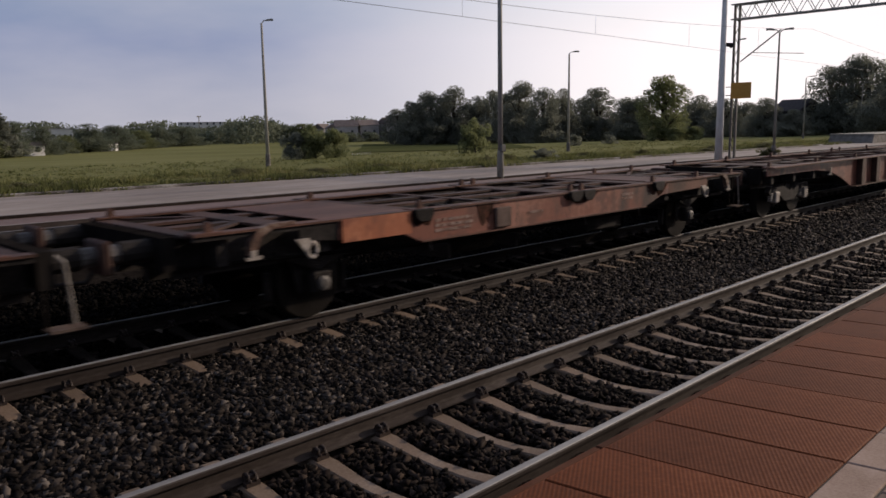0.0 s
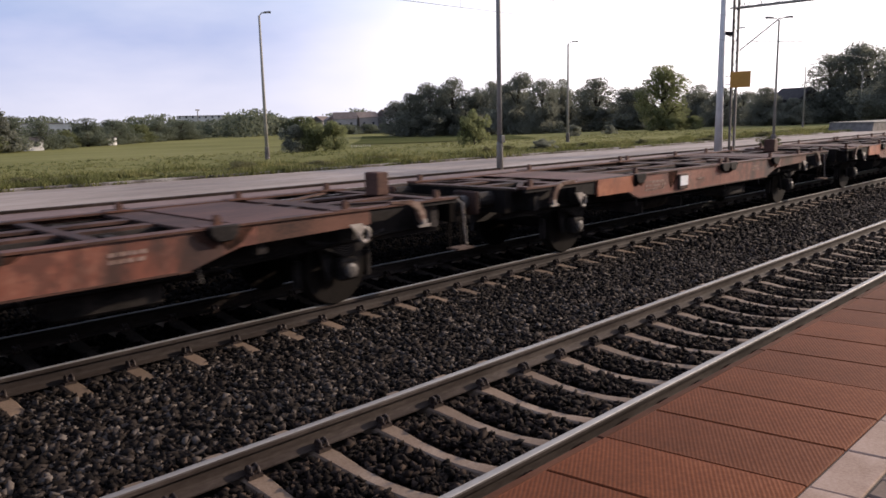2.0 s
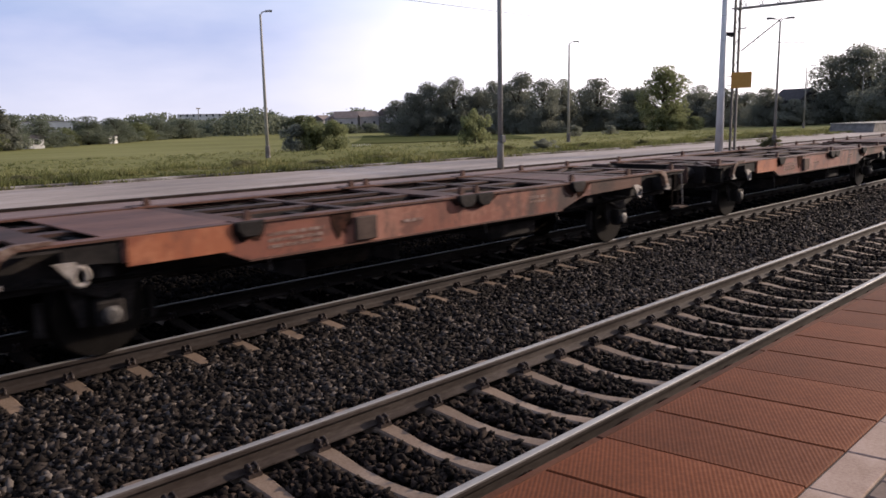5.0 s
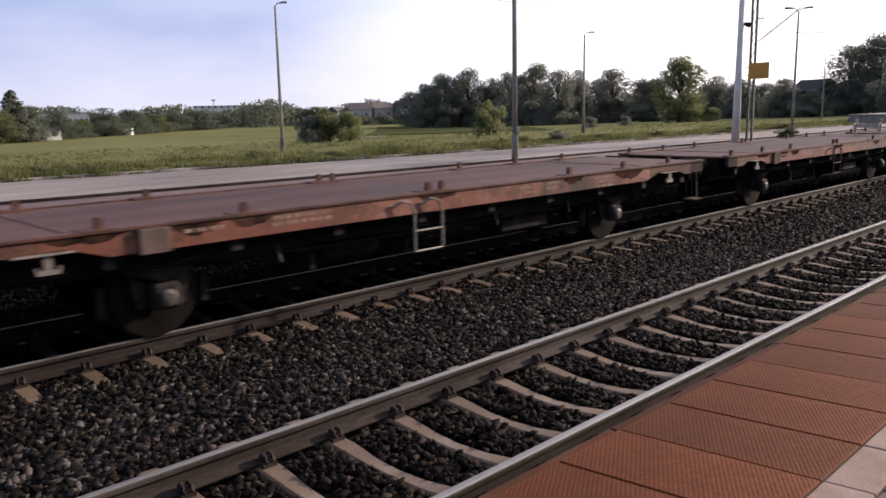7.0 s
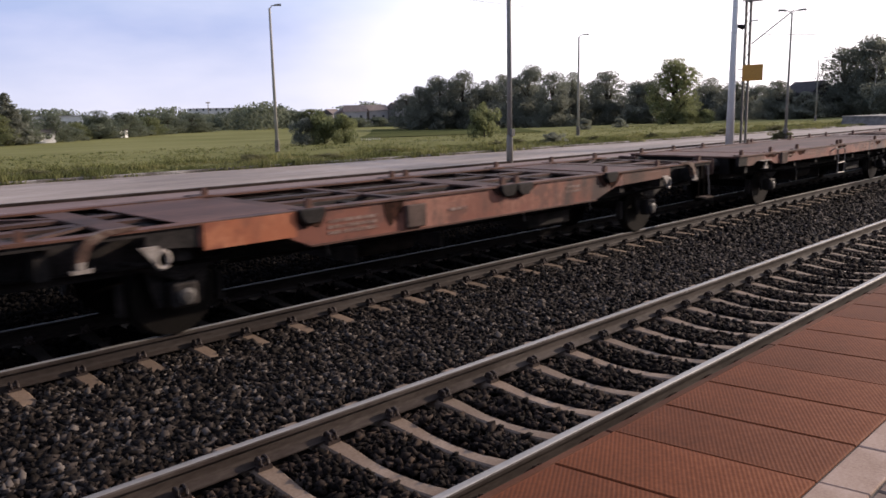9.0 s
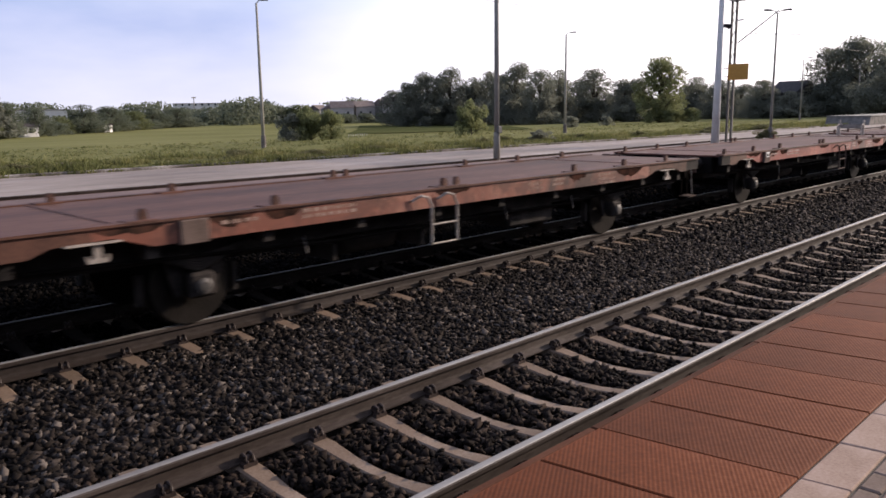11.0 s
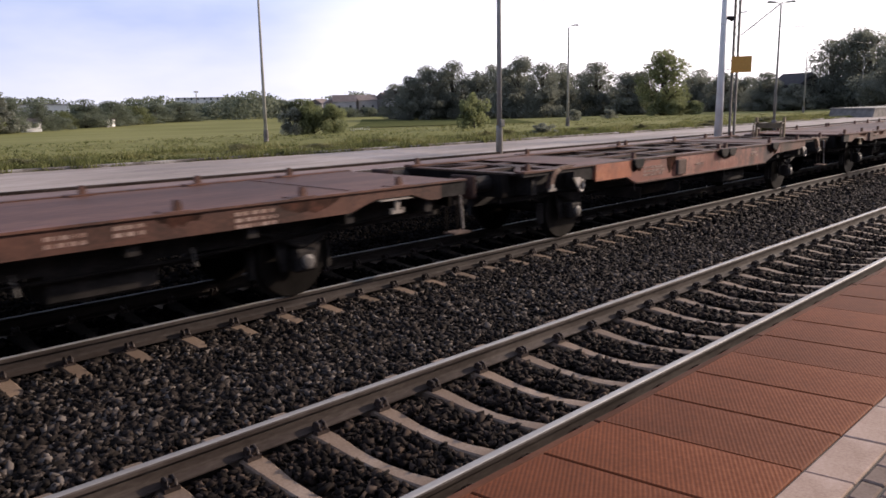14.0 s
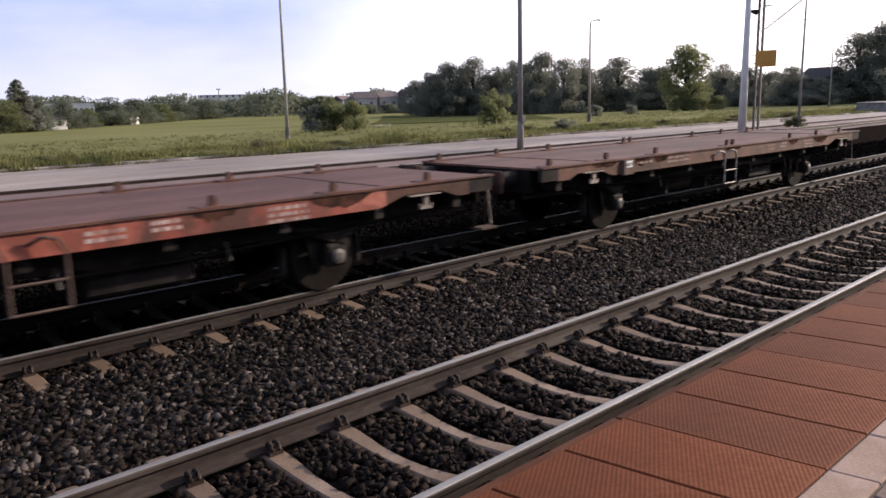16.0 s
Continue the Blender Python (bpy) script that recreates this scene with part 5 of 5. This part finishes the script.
        part("sill_flange", f"flat_flange{s}", "rust", lambda bm: box(bm, -6.41, 6.41, min(flank(s, -0.10), flank(s, 0.025)), max(flank(s, -0.10), flank(s, 0.025)), 1.216, 1.24), sill)
        each("grease_patch", f"flat_patch{s}", "grease", [(-5.2, 0.75, 1.10), (-4.05, 0.55, 1.05), (-3.4, 0.5, 1.06), (-0.85, 0.7, 1.08), (2.1, 0.5, 1.05), (3.45, 0.9, 1.03)], lambda bm, q, ln, zz: smear(bm, q, ln, zz + 0.015, s), sill)
    for e in (-1, 1):
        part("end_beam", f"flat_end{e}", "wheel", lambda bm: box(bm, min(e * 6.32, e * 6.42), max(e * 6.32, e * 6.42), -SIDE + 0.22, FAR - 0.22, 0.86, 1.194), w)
    under_gear(w, 6.3)
    for x in (-3.98, 4.02):
        wheelset(w, x, "flat")
        axle_gear(w, x)
    buffers(w, 6.42)
    shunter_gear(w, 6.42)
    spigots(w, (-6.11, -4.67, -3.19, -0.58, -0.34, 2.38, 3.86, 5.3), 1.24)
    for x in (-5.16, 5.16):
        b_ = part("lashing_plate", "lashing_plate", "steel", lambda bm: box(bm, -0.28, 0.22, -0.09, 0.0, 1.085, 1.097), w, at=pose(x, -SIDE + 0.02, 0))
        part("lashing_hook", f"lashing_hook{frame_mat}", "yellow" if frame_mat == "yellow" else "steel", lambda bm: prism(bm, [(-0.035, 1.083), (-0.03, 0.965), (-0.075, 0.945), (-0.082, 0.985), (-0.105, 0.98), (-0.092, 0.915), (0.092, 0.915), (0.105, 0.98), (0.082, 0.985), (0.075, 0.945), (0.03, 0.965), (0.035, 1.083)], -0.06, -0.02), b_)
    bx = part("plate_box", "plate_box", "box_grey", lambda bm: box(bm, -4.36, -4.06, -SIDE - 0.05, -SIDE + 0.05, 0.965, 1.21), w, bevel=0.01)
    if white_box:
        part("label_card", "label_card", "bright_white", lambda bm: box(bm, -4.30, -4.13, -SIDE - 0.056, -SIDE - 0.04, 1.09, 1.195), bx, "white label card")
        part("label_lines", "label_lines", "black", lambda bm: [box(bm, -4.29 + 0.055 * q, -4.26 + 0.055 * q, -SIDE - 0.0585, -SIDE - 0.05, 1.11, 1.165) for q in range(3)], bx)["kind"] = "stuff"
    # ladder with bowed stiles
    lad = part("ladder", f"ladder{turned}", "steel" if seed % 2 else "box_grey", lambda bm: [tube(bm, [(q - 0.28, -SIDE - 0.01, 1.10), (q - 0.17, -SIDE - 0.07, 1.17), (q - 0.06, -SIDE - 0.09, 1.14), (q, -SIDE - 0.09, 1.02), (q, -SIDE - 0.09, 0.54)], 0.017, 8) for q in ((0.42, 0.90) if turned else (-0.99, -0.52))], w, "bent steel boarding ladder")
    each("rung", f"rungs{turned}", "steel" if seed % 2 else "box_grey", [(0.54,), (0.79,)], lambda bm, zz: tube(bm, [(0.42 if turned else -0.99, -SIDE - 0.09, zz), (0.90 if turned else -0.52, -SIDE - 0.09, zz)], 0.014, 6), lad)
    if wheel_brake:
        hw = part("handwheel", "handwheel", "steel", lambda bm: [tube(bm, [(0.17 * math.cos(q / 12 * math.pi), 0, 0.17 * math.sin(q / 12 * math.pi)) for q in range(25)], 0.012, 6)] + [tube(bm, [(0, 0, 0), (0.17 * math.cos(q), 0, 0.17 * math.sin(q))], 0.008, 6) for q in (0.5, 2.6, 4.7)], w, "pale round brake handwheel", at=pose(-1.56, -SIDE - 0.06, 0.81))
        part("hub", "hub", "steel", lambda bm: tube(bm, [(0, -0.02, 0), (0, 0.5, 0)], 0.03, 8), hw)
    if frame_mat:
        end_frame(w, frame_mat, 6.3)
    rng = random.Random(seed)
    marks(w, [(-3.9, 1.135, 0.45, 1), (-2.9 + rng.uniform(-0.1, 0.1), 1.155, 0.75, 2), (1.1, 1.135, 0.35, 2), (1.7, 1.155, 0.3, 2), (2.95, 1.145, 0.5, 3)], "white" if paint == "red" else "dim_white", seed % 3)
    return w


def each(name, key, mat, items, make, parent, label="", bevel=0.0):
    """One part for each item."""
    return [part(name, f"{key}_{k}", mat, lambda bm, it=it: make(bm, *it), parent, label, bevel) for k, it in enumerate(items)]


def smear(bm, q, ln, zz, s):
    """A greasy smear that hangs from the top of the sill."""
    rng = random.Random(int(1000 * (q + ln)))
    low = [(q + ln * k / 9, 1.2 - (1.2 - zz) * math.sin(math.pi * k / 9) ** 0.6 * rng.uniform(0.5, 1.0)) for k in range(1, 9)]
    prism(bm, [(q, 1.2)] + low + [(q + ln, 1.2)], min(flank(s, 0.002), flank(s, -0.02)), max(flank(s, 0.002), flank(s, -0.02)))


def under_gear(w, half):
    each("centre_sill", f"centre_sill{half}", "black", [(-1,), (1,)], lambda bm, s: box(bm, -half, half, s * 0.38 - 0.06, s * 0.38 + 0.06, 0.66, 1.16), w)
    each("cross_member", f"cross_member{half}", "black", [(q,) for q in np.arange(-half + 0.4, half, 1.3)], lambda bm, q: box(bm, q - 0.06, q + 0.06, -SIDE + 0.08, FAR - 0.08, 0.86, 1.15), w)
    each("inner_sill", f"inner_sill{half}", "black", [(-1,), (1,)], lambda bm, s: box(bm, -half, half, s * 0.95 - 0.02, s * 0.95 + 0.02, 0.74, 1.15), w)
    br = part("brake_rod", f"brake_rod{half}", "black", lambda bm: tube(bm, [(-half * 0.55, -0.15, 0.55), (half * 0.55, -0.15, 0.5)], 0.03, 8), w)
    each("brake_beam", f"brake_beam{half}", "black", [(-2.1,), (-0.6,), (1.6,), (2.2,)], lambda bm, q: box(bm, q - 0.03, q + 0.03, -0.9, 0.9, 0.42, 0.62), br)
    part("brake_cylinder", f"brake_cylinder{half}", "black", lambda bm: tube(bm, [(-1.9, -0.62, 0.62), (-1.8, -0.62, 0.62), (-1.1, -0.62, 0.62), (-1.0, -0.62, 0.62)], 0.2, 14), br, smooth=True)
    part("load_box", f"load_box{half}", "black", lambda bm: box(bm, 1.2, 2.3, -0.95, -0.5, 0.44, 0.78), br, bevel=0.03)
    part("air_tank", f"air_tank{half}", "black", lambda bm: tube(bm, [(-0.2, 0.55, 0.72), (-0.12, 0.55, 0.72), (1.0, 0.55, 0.72), (1.08, 0.55, 0.72)], 0.19, 16), br, smooth=True)
    part("brake_pipe", f"brake_pipe{half}", "wheel", lambda bm: tube(bm, [(-half, -1.05, 0.86), (-2.2, -1.05, 0.70), (2.4, -1.05, 0.70), (half, -1.05, 0.86)], 0.022, 6), br)
    each("brake_lever", f"brake_lever{half}", "axle_cap", [(-2.7,), (0.9,), (2.6,)], lambda bm, q: tube(bm, [(q, -1.1, 0.82), (q + 0.03, -1.12, 0.62)], 0.014, 6), br)


def skeleton_wagon(seed, handwheel=False, white_label=False, frame_mat=None, block=0, paint="orange"):
    w = tagged(new("skeleton_wagon"), "rusty orange-brown open-frame container wagon" + (" with a handwheel" if handwheel else ""), "railway wagon", "wagons of the train")
    low = [(-4.42, 1.20), (-4.42, 0.98), (-3.45, 0.965), (-3.12, 0.825), (2.40, 0.825), (2.95, 0.985), (3.15, 0.99), (3.15, 1.20)]
    ends = (("black", [(-4.95, 1.20), (-4.95, 1.03), (-4.42, 0.985), (-4.42, 1.20)]), ("rust", [(3.15, 1.20), (3.15, 0.992), (4.70, 1.025), (4.70, 1.20)]), ("black", [(-6.2, 1.20), (-6.2, 1.15), (-4.95, 1.15), (-4.95, 1.20)]), ("black", [(4.70, 1.20), (4.70, 1.15), (6.2, 1.15), (6.2, 1.20)]))
    for s in (-1, 1):
        y0, y1 = sorted((flank(s, -0.005), flank(s, -0.06)))
        sill = part("side_sill", f"skel_sill{s}", paint if s < 0 else "rust", lambda bm: prism(bm, low, y0, y1), w)
        for k, (grimy, outline) in enumerate(ends):
            part("sill_end", f"skel_sill_end{s}{k}", grimy, lambda bm: prism(bm, outline, y0, y1), sill, "grimy dark sill end")
        part("sill_flange", f"skel_flange{s}", "rust", lambda bm: box(bm, -6.21, 6.21, min(flank(s, -0.16), flank(s, 0.02)), max(flank(s, -0.16), flank(s, 0.02)), 1.201, 1.225), sill)
        part("bottom_flange", f"skel_bottom{s}", "rust", lambda bm: box(bm, -3.1, 2.38, min(flank(s, -0.10), flank(s, 0.015)), max(flank(s, -0.10), flank(s, 0.015)), 0.806, 0.824), sill)
        part("number_plate", f"skel_plate{s}", "plate", lambda bm: box(bm, -4.38, -3.30, min(flank(s), flank(s, 0.025)), max(flank(s), flank(s, 0.025)), 0.945, 1.215), sill, "smooth brighter orange panel")
        part("plate_box", f"skel_box{s}", "box_grey", lambda bm: box(bm, -1.70, -1.38, min(flank(s, -0.01), flank(s, 0.05)), max(flank(s, -0.01), flank(s, 0.05)), 0.85, 1.13), sill, bevel=0.012)
        each("grease_patch", f"skel_grime{s}", "grease", [(-3.32, 0.45, 0.93), (-2.05, 0.34, 0.86), (-0.1, 1.0, 1.0), (2.4, 0.75, 0.96)], lambda bm, q, ln, zz: smear(bm, q, ln, zz, s), sill)
        each("pivot_bracket", f"skel_pivot{s}", "black", [(-3.1,), (0.2,), (0.55,), (2.75,)], lambda bm, q: prism(bm, [(q - 0.17, 1.235), (q - 0.15, 1.14), (q - 0.08, 1.07), (q + 0.08, 1.07), (q + 0.15, 1.14), (q + 0.17, 1.235)], min(flank(s), flank(s, 0.07)), max(flank(s), flank(s, 0.07))), sill, bevel=0.012)
    each("centre_beam", "skel_centre", "beam", [(-1,), (1,)], lambda bm, s: box(bm, -6.2, 6.2, s * 0.30 - 0.10, s * 0.30 + 0.10, 1.161, 1.193), w)
    each("cross_beam", "skel_cross", "beam", ((-6.1, 0.1), (-5.0, 0.16), (-3.1, 0.22), (-1.5, 0.07), (0.35, 0.24), (1.6, 0.07), (2.75, 0.22), (4.6, 0.16), (6.1, 0.1)), lambda bm, q, ww: box(bm, q - ww, q + ww, -SIDE + 0.17, FAR - 0.17, 1.17, 1.20), w)
    each("top_plate", "skel_top", "deck", ((-4.5, -3.15), (3.0, 4.2)), lambda bm, q0, q1: box(bm, q0, q1, -SIDE + 0.18, FAR - 0.18, 1.20, 1.212), w)
    each("diagonal", "skel_diag", "beam", ((-6.0, -5.1, -1.1, -0.4), (-6.0, -5.1, 1.1, 0.4), (6.0, 4.7, -1.1, -0.4), (6.0, 4.7, 1.1, 0.4)), prism_flat, w)
    for e in (-1, 1):
        part("end_beam", f"skel_end{e}", "wheel", lambda bm: box(bm, min(e * 6.28, e * 6.42), max(e * 6.28, e * 6.42), -SIDE + 0.22, FAR - 0.22, 0.86, 1.20), w)
        # curved fender over the corner, with a pale hook at its foot
        f = part("corner_fender", f"skel_fender{e}", "fender", lambda bm: prism(bm, [(e * q, zz) for q, zz in ((5.02, 1.235), (5.30, 1.21), (5.45, 1.13), (5.535, 0.95), (5.605, 0.95), (5.575, 1.10), (5.49, 1.215), (5.34, 1.258), (5.02, 1.262))][::e], -SIDE - 0.03, -SIDE + 0.05), w)
        part("fender_hook", f"skel_fhook{e}", "steel", lambda bm: prism(bm, [(e * 5.56 + q, zz) for q, zz in ((-0.085, 0.90), (0.085, 0.90), (0.095, 0.94), (0.035, 0.925), (0.035, 1.0), (-0.035, 1.0), (-0.035, 0.925), (-0.095, 0.94))], -SIDE - 0.045, -SIDE - 0.01), f, "pale lashing hook")
        x = -4.89 if e < 0 else 4.50
        eye_ = part("lashing_eye", f"skel_eye{e}", "steel", lambda bm: [tube(bm, [(x + 0.06 + 0.065 * math.cos(q / 8 * math.pi), -SIDE - 0.05, 0.925 + 0.085 * math.sin(q / 8 * math.pi)) for q in range(17)], 0.022, 6), prism(bm, [(x - 0.16, 1.06), (x - 0.02, 0.90), (x + 0.06, 1.0), (x + 0.02, 1.06)], -SIDE - 0.065, -SIDE - 0.035)], w, "pale lashing eye")
    under_gear(w, 6.25)
    for x in (-4.45, 4.60):
        wheelset(w, x, "skel")
        axle_gear(w, x)
    buffers(w, 6.42)
    shunter_gear(w, 6.42)
    spigots(w, (-6.0, -3.05, 0.22, 0.52, 2.75, 4.4, 5.9), 1.225)
    if handwheel:
        part("handwheel", "handwheel_s", "steel", lambda bm: [tube(bm, [(0.20 * math.cos(q / 12 * math.pi), 0, 0.20 * math.sin(q / 12 * math.pi)) for q in range(25)], 0.016, 6)] + [tube(bm, [(0, 0, 0), (0.2 * math.cos(q), 0, 0.2 * math.sin(q))], 0.011, 6) for q in (0.5, 2.6, 4.7)] + [tube(bm, [(0, 0, 0), (0, 0.1, 0)], 0.03, 8)], w, "pale round brake handwheel", at=pose(2.5, -SIDE - 0.07, 1.0))
    if white_label:
        part("label_card", "label_card_s", "bright_white", lambda bm: [box(bm, -1.68, -1.40, -SIDE - 0.056, -SIDE - 0.051, 0.92, 1.10)], w, "white label card")
    if frame_mat:
        end_frame(w, frame_mat, 6.2)
    if block:
        part("end_block", "end_block_s", "rust", lambda bm: box(bm, 5.9, 6.12, -0.14, 0.14, 1.195, 1.52), w, bevel=0.015) if block > 0 else part("end_block", "end_block_t", "beam", lambda bm: box(bm, -6.32, -6.08, 0.08, 0.34, 1.17, 1.47), w, bevel=0.015)
    marks(w, [(-4.25, 1.15, 0.9, 1), (-4.0, 1.06, 0.5, 1), (-2.85, 1.06, 0.7, 3), (-0.95, 1.0, 0.35, 1), (1.6, 1.08, 0.35, 2)], "dim_white", 10 + seed % 3)
    return w


def prism_flat(bm, x0, x1, y0, y1):
    p = [(x0 - 0.08, y0), (x0 + 0.08, y0), (x1 + 0.08, y1), (x1 - 0.08, y1)]
    a_ = [bm.verts.new((x, y, 1.172)) for x, y in p]
    b_ = [bm.verts.new((x, y, 1.199)) for x, y in p]
    bm.faces.new(a_[::-1])
    bm.faces.new(b_)
    for k in range(4):
        bm.faces.new((a_[k - 1], a_[k], b_[k], b_[k - 1]))


def bogie_wagon():
    w = tagged(new("bogie_wagon"), "long rust-red container wagon with deep fish-bellied side sills on bogies", "railway wagon", "wagons of the train")
    low = [(-9.2, 1.235), (-9.2, 1.06), (-6.2, 1.06), (-5.2, 0.985), (-4.35, 0.78), (-3.52, 0.51), (3.38, 0.51), (4.25, 0.78), (5.1, 1.0), (5.9, 1.06), (9.2, 1.06), (9.2, 1.235)]
    for s in (-1, 1):
        y0, y1 = sorted((flank(s), flank(s, -0.03)))
        sill = part("side_sill", f"bog_sill{s}", "orange" if s < 0 else "rust", lambda bm: prism(bm, low, y0, y1), w)
        part("sill_flange", f"bog_flange{s}", "rust", lambda bm: box(bm, -9.2, 9.2, min(flank(s, -0.12), flank(s, 0.16)), max(flank(s, -0.12), flank(s, 0.16)), 1.236, 1.262), sill)
        part("bottom_flange", f"bog_bottom{s}", "rust", lambda bm: box(bm, -3.54, 3.40, min(flank(s, -0.08), flank(s, 0.15)), max(flank(s, -0.08), flank(s, 0.15)), 0.488, 0.509), sill)
        for k, q in enumerate((-2.95, -1.65, 0.0, 1.35, 2.77)):
            part("stiffener", f"bog_rib{s}", "beam", lambda bm: prism(bm, [(-0.13, 0.52), (0.13, 0.52), (0.15, 1.235), (-0.15, 1.235)], min(flank(s), flank(s, 0.15)), max(flank(s), flank(s, 0.15))), sill, at=pose(q, 0, 0))
    each("centre_beam", "bog_centre", "beam", [(-1,), (1,)], lambda bm, s: box(bm, -9.2, 9.2, s * 0.30 - 0.10, s * 0.30 + 0.10, 1.186, 1.217), w)
    each("cross_beam", "bog_cross", "beam", ((-9.1, 0.1), (-7.3, 0.5), (-6.0, 0.1), (-4.2, 0.1), (-2.9, 0.2), (-0.9, 0.08), (0.7, 0.08), (2.2, 0.2), (4.0, 0.08), (6.0, 0.1), (7.2, 0.5), (9.1, 0.1)), lambda bm, q, ww: box(bm, q - ww, q + ww, -SIDE + 0.125, FAR - 0.125, 1.195, 1.225), w)
    each("tie_rod", "bog_tie", "rust", [(-2.6,), (-0.3,), (2.0,)], lambda bm, q: tube(bm, [(q, -SIDE + 0.1, 1.24), (q - 1.2, FAR - 0.1, 1.24)], 0.018, 6), w)
    for e in (-1, 1):
        part("end_beam", f"bog_end{e}", "wheel", lambda bm: box(bm, min(e * 9.2, e * 9.32), max(e * 9.2, e * 9.32), -SIDE + 0.1, FAR - 0.1, 0.88, 1.235), w)
    under_gear(w, 9.1)
    for c in (-7.0, 7.3):
        bog = part("bogie", "bogie", "black", lambda bm: [box(bm, -0.12, 0.12, -1.0, 1.0, 0.5, 0.8)], w, at=pose(c, 0, 0))
        for s in (-1, 1):
            part("side_frame", f"side_frame{s}", "black", lambda bm: prism(bm, [(-1.25, 0.62), (-1.15, 0.52), (-0.55, 0.50), (-0.3, 0.36), (0.3, 0.36), (0.55, 0.50), (1.15, 0.52), (1.25, 0.62), (1.15, 0.74), (0.4, 0.74), (0, 0.60), (-0.4, 0.74), (-1.15, 0.74)], min(s * 0.95, s * 1.07), max(s * 0.95, s * 1.07)), bog)
            for q in (-0.9, 0.9):
                part("axle_box", f"bog_box{s}", "steel", lambda bm: [box(bm, -0.11, 0.11, min(s * 1.0, s * 1.14), max(s * 1.0, s * 1.14), 0.36, 0.62)], bog, "pale axle box", bevel=0.02, at=pose(q, 0, 0))
                for dx in (-0.22, 0.22):
                    part("coil_spring", f"coil{s}", "steel", lambda bm: tube(bm, [(0.05 * math.cos(k * 0.8), s * 1.04 + 0.05 * math.sin(k * 0.8), 0.40 + 0.006 * k) for k in range(36)], 0.014, 5), bog, at=pose(q + dx, 0, 0))
        for q in (-0.9, 0.9):
            wheelset(w, c + q, "bogie")
    buffers(w, 9.32)
    shunter_gear(w, 9.3)
    spigots(w, (-8.9, -6.0, -3.0, 0.1, 2.2, 3.0, 6.0, 8.9), 1.262)
    for x in (-5.3, 5.3):
        part("lashing_hook", "bog_hook", "steel", lambda bm: prism(bm, [(-0.04, 1.083), (-0.035, 0.95), (-0.11, 0.90), (0.11, 0.90), (0.035, 0.95), (0.04, 1.083)], -SIDE - 0.06, -SIDE - 0.02), w, at=pose(x, 0, 0))
    lad = part("ladder", "bog_ladder", "rust", lambda bm: [tube(bm, [(q, -SIDE - 0.15, 1.235), (q + 0.02, -SIDE - 0.18, 1.1), (q + 0.05, -SIDE - 0.18, 0.53)], 0.017, 8) for q in (0.20, 0.64)], w)
    each("rung", "bog_rungs", "fender", [(0.56,), (0.82,), (1.05,)], lambda bm, zz: tube(bm, [(0.22, -SIDE - 0.18, zz), (0.69, -SIDE - 0.18, zz)], 0.014, 6), lad)
    # square framed company mark, drawn plainly
    part("company_mark", "company_mark", "dim_white", lambda bm: [box(bm, x0, x1, -SIDE - 0.0045, -SIDE, z0, z1) for x0, x1, z0, z1 in ((0.97, 1.40, 0.66, 0.69), (0.97, 1.40, 0.97, 1.0), (0.97, 1.0, 0.69, 0.97), (1.37, 1.40, 0.69, 0.97), (1.05, 1.16, 0.74, 0.92), (1.21, 1.32, 0.74, 0.92))], w, "faded white framed mark")
    marks(w, [(-2.75, 0.72, 0.6, 2), (-1.5, 0.75, 0.8, 2), (3.35, 1.0, 0.3, 2)], "dim_white", 22)
    return w


BROWN, RED, RUST = ("orange", "deck"), ("red", "deck_red"), ("rust", "deck")
x_train = -130.62 - 13.86
TRAIN = ["A", "A", "C", "A1", "A2", "A3", "Bh", "B", "A", "A", "B", "B", "Bf", "Bf", "Ab", "B", "A", "B", "Brwf", "Brhf", "Brwy", "B", "Ay", "By", "Br", "Bw"]
for k, code in enumerate(TRAIN):
    long_ = code == "C"
    if code[0] == "A":
        w = skeleton_wagon(k, handwheel=code == "A3", white_label=code == "A2", frame_mat="yellow" if "y" in code else "rust" if code == "A3" else None, block=1 if code in ("A1", "A2") else -1 if "b" in code else 0)
    elif long_:
        w = bogie_wagon()
    else:
        w = flat_wagon(RED if "r" in code else (BROWN, RUST)[k % 2] if k > 20 else BROWN, k, wheel_brake="h" in code, frame_mat="yellow" if "y" in code else "steel" if "f" in code else None, white_box="w" in code, turned=k in (13, 18, 20, 24))
    if k:
        x_train += 13.86 if not long_ and TRAIN[k - 1] != "C" else 16.80
    WAGONS.append((w, x_train))


def motions():
    for w, x in WAGONS:
        walk(w, [(t, pose(x + s, TRAIN_TRACK, 0)) for t, s in TRAIN_ROWS])
    # the wheels roll with the train; wheelsets at one place share their turning
    times = [k / 30 for k in range(481)]
    far = np.interp(times, [t for t, s in TRAIN_ROWS], [s for t, s in TRAIN_ROWS])
    done = {}
    for ws, x in WHEELS:
        if x not in done:
            walk(ws, [(t, pose(x, 0, 0.455, 0, math.degrees(s / 0.455) % 360, 0)) for t, s in zip(times, far)])
            done[x] = ws.animation_data
        else:
            ws.rotation_mode = "QUATERNION"
            ws.animation_data_create()
            ws.animation_data.action = done[x].action
            ws.animation_data.action_slot = done[x].action_slot


motions()
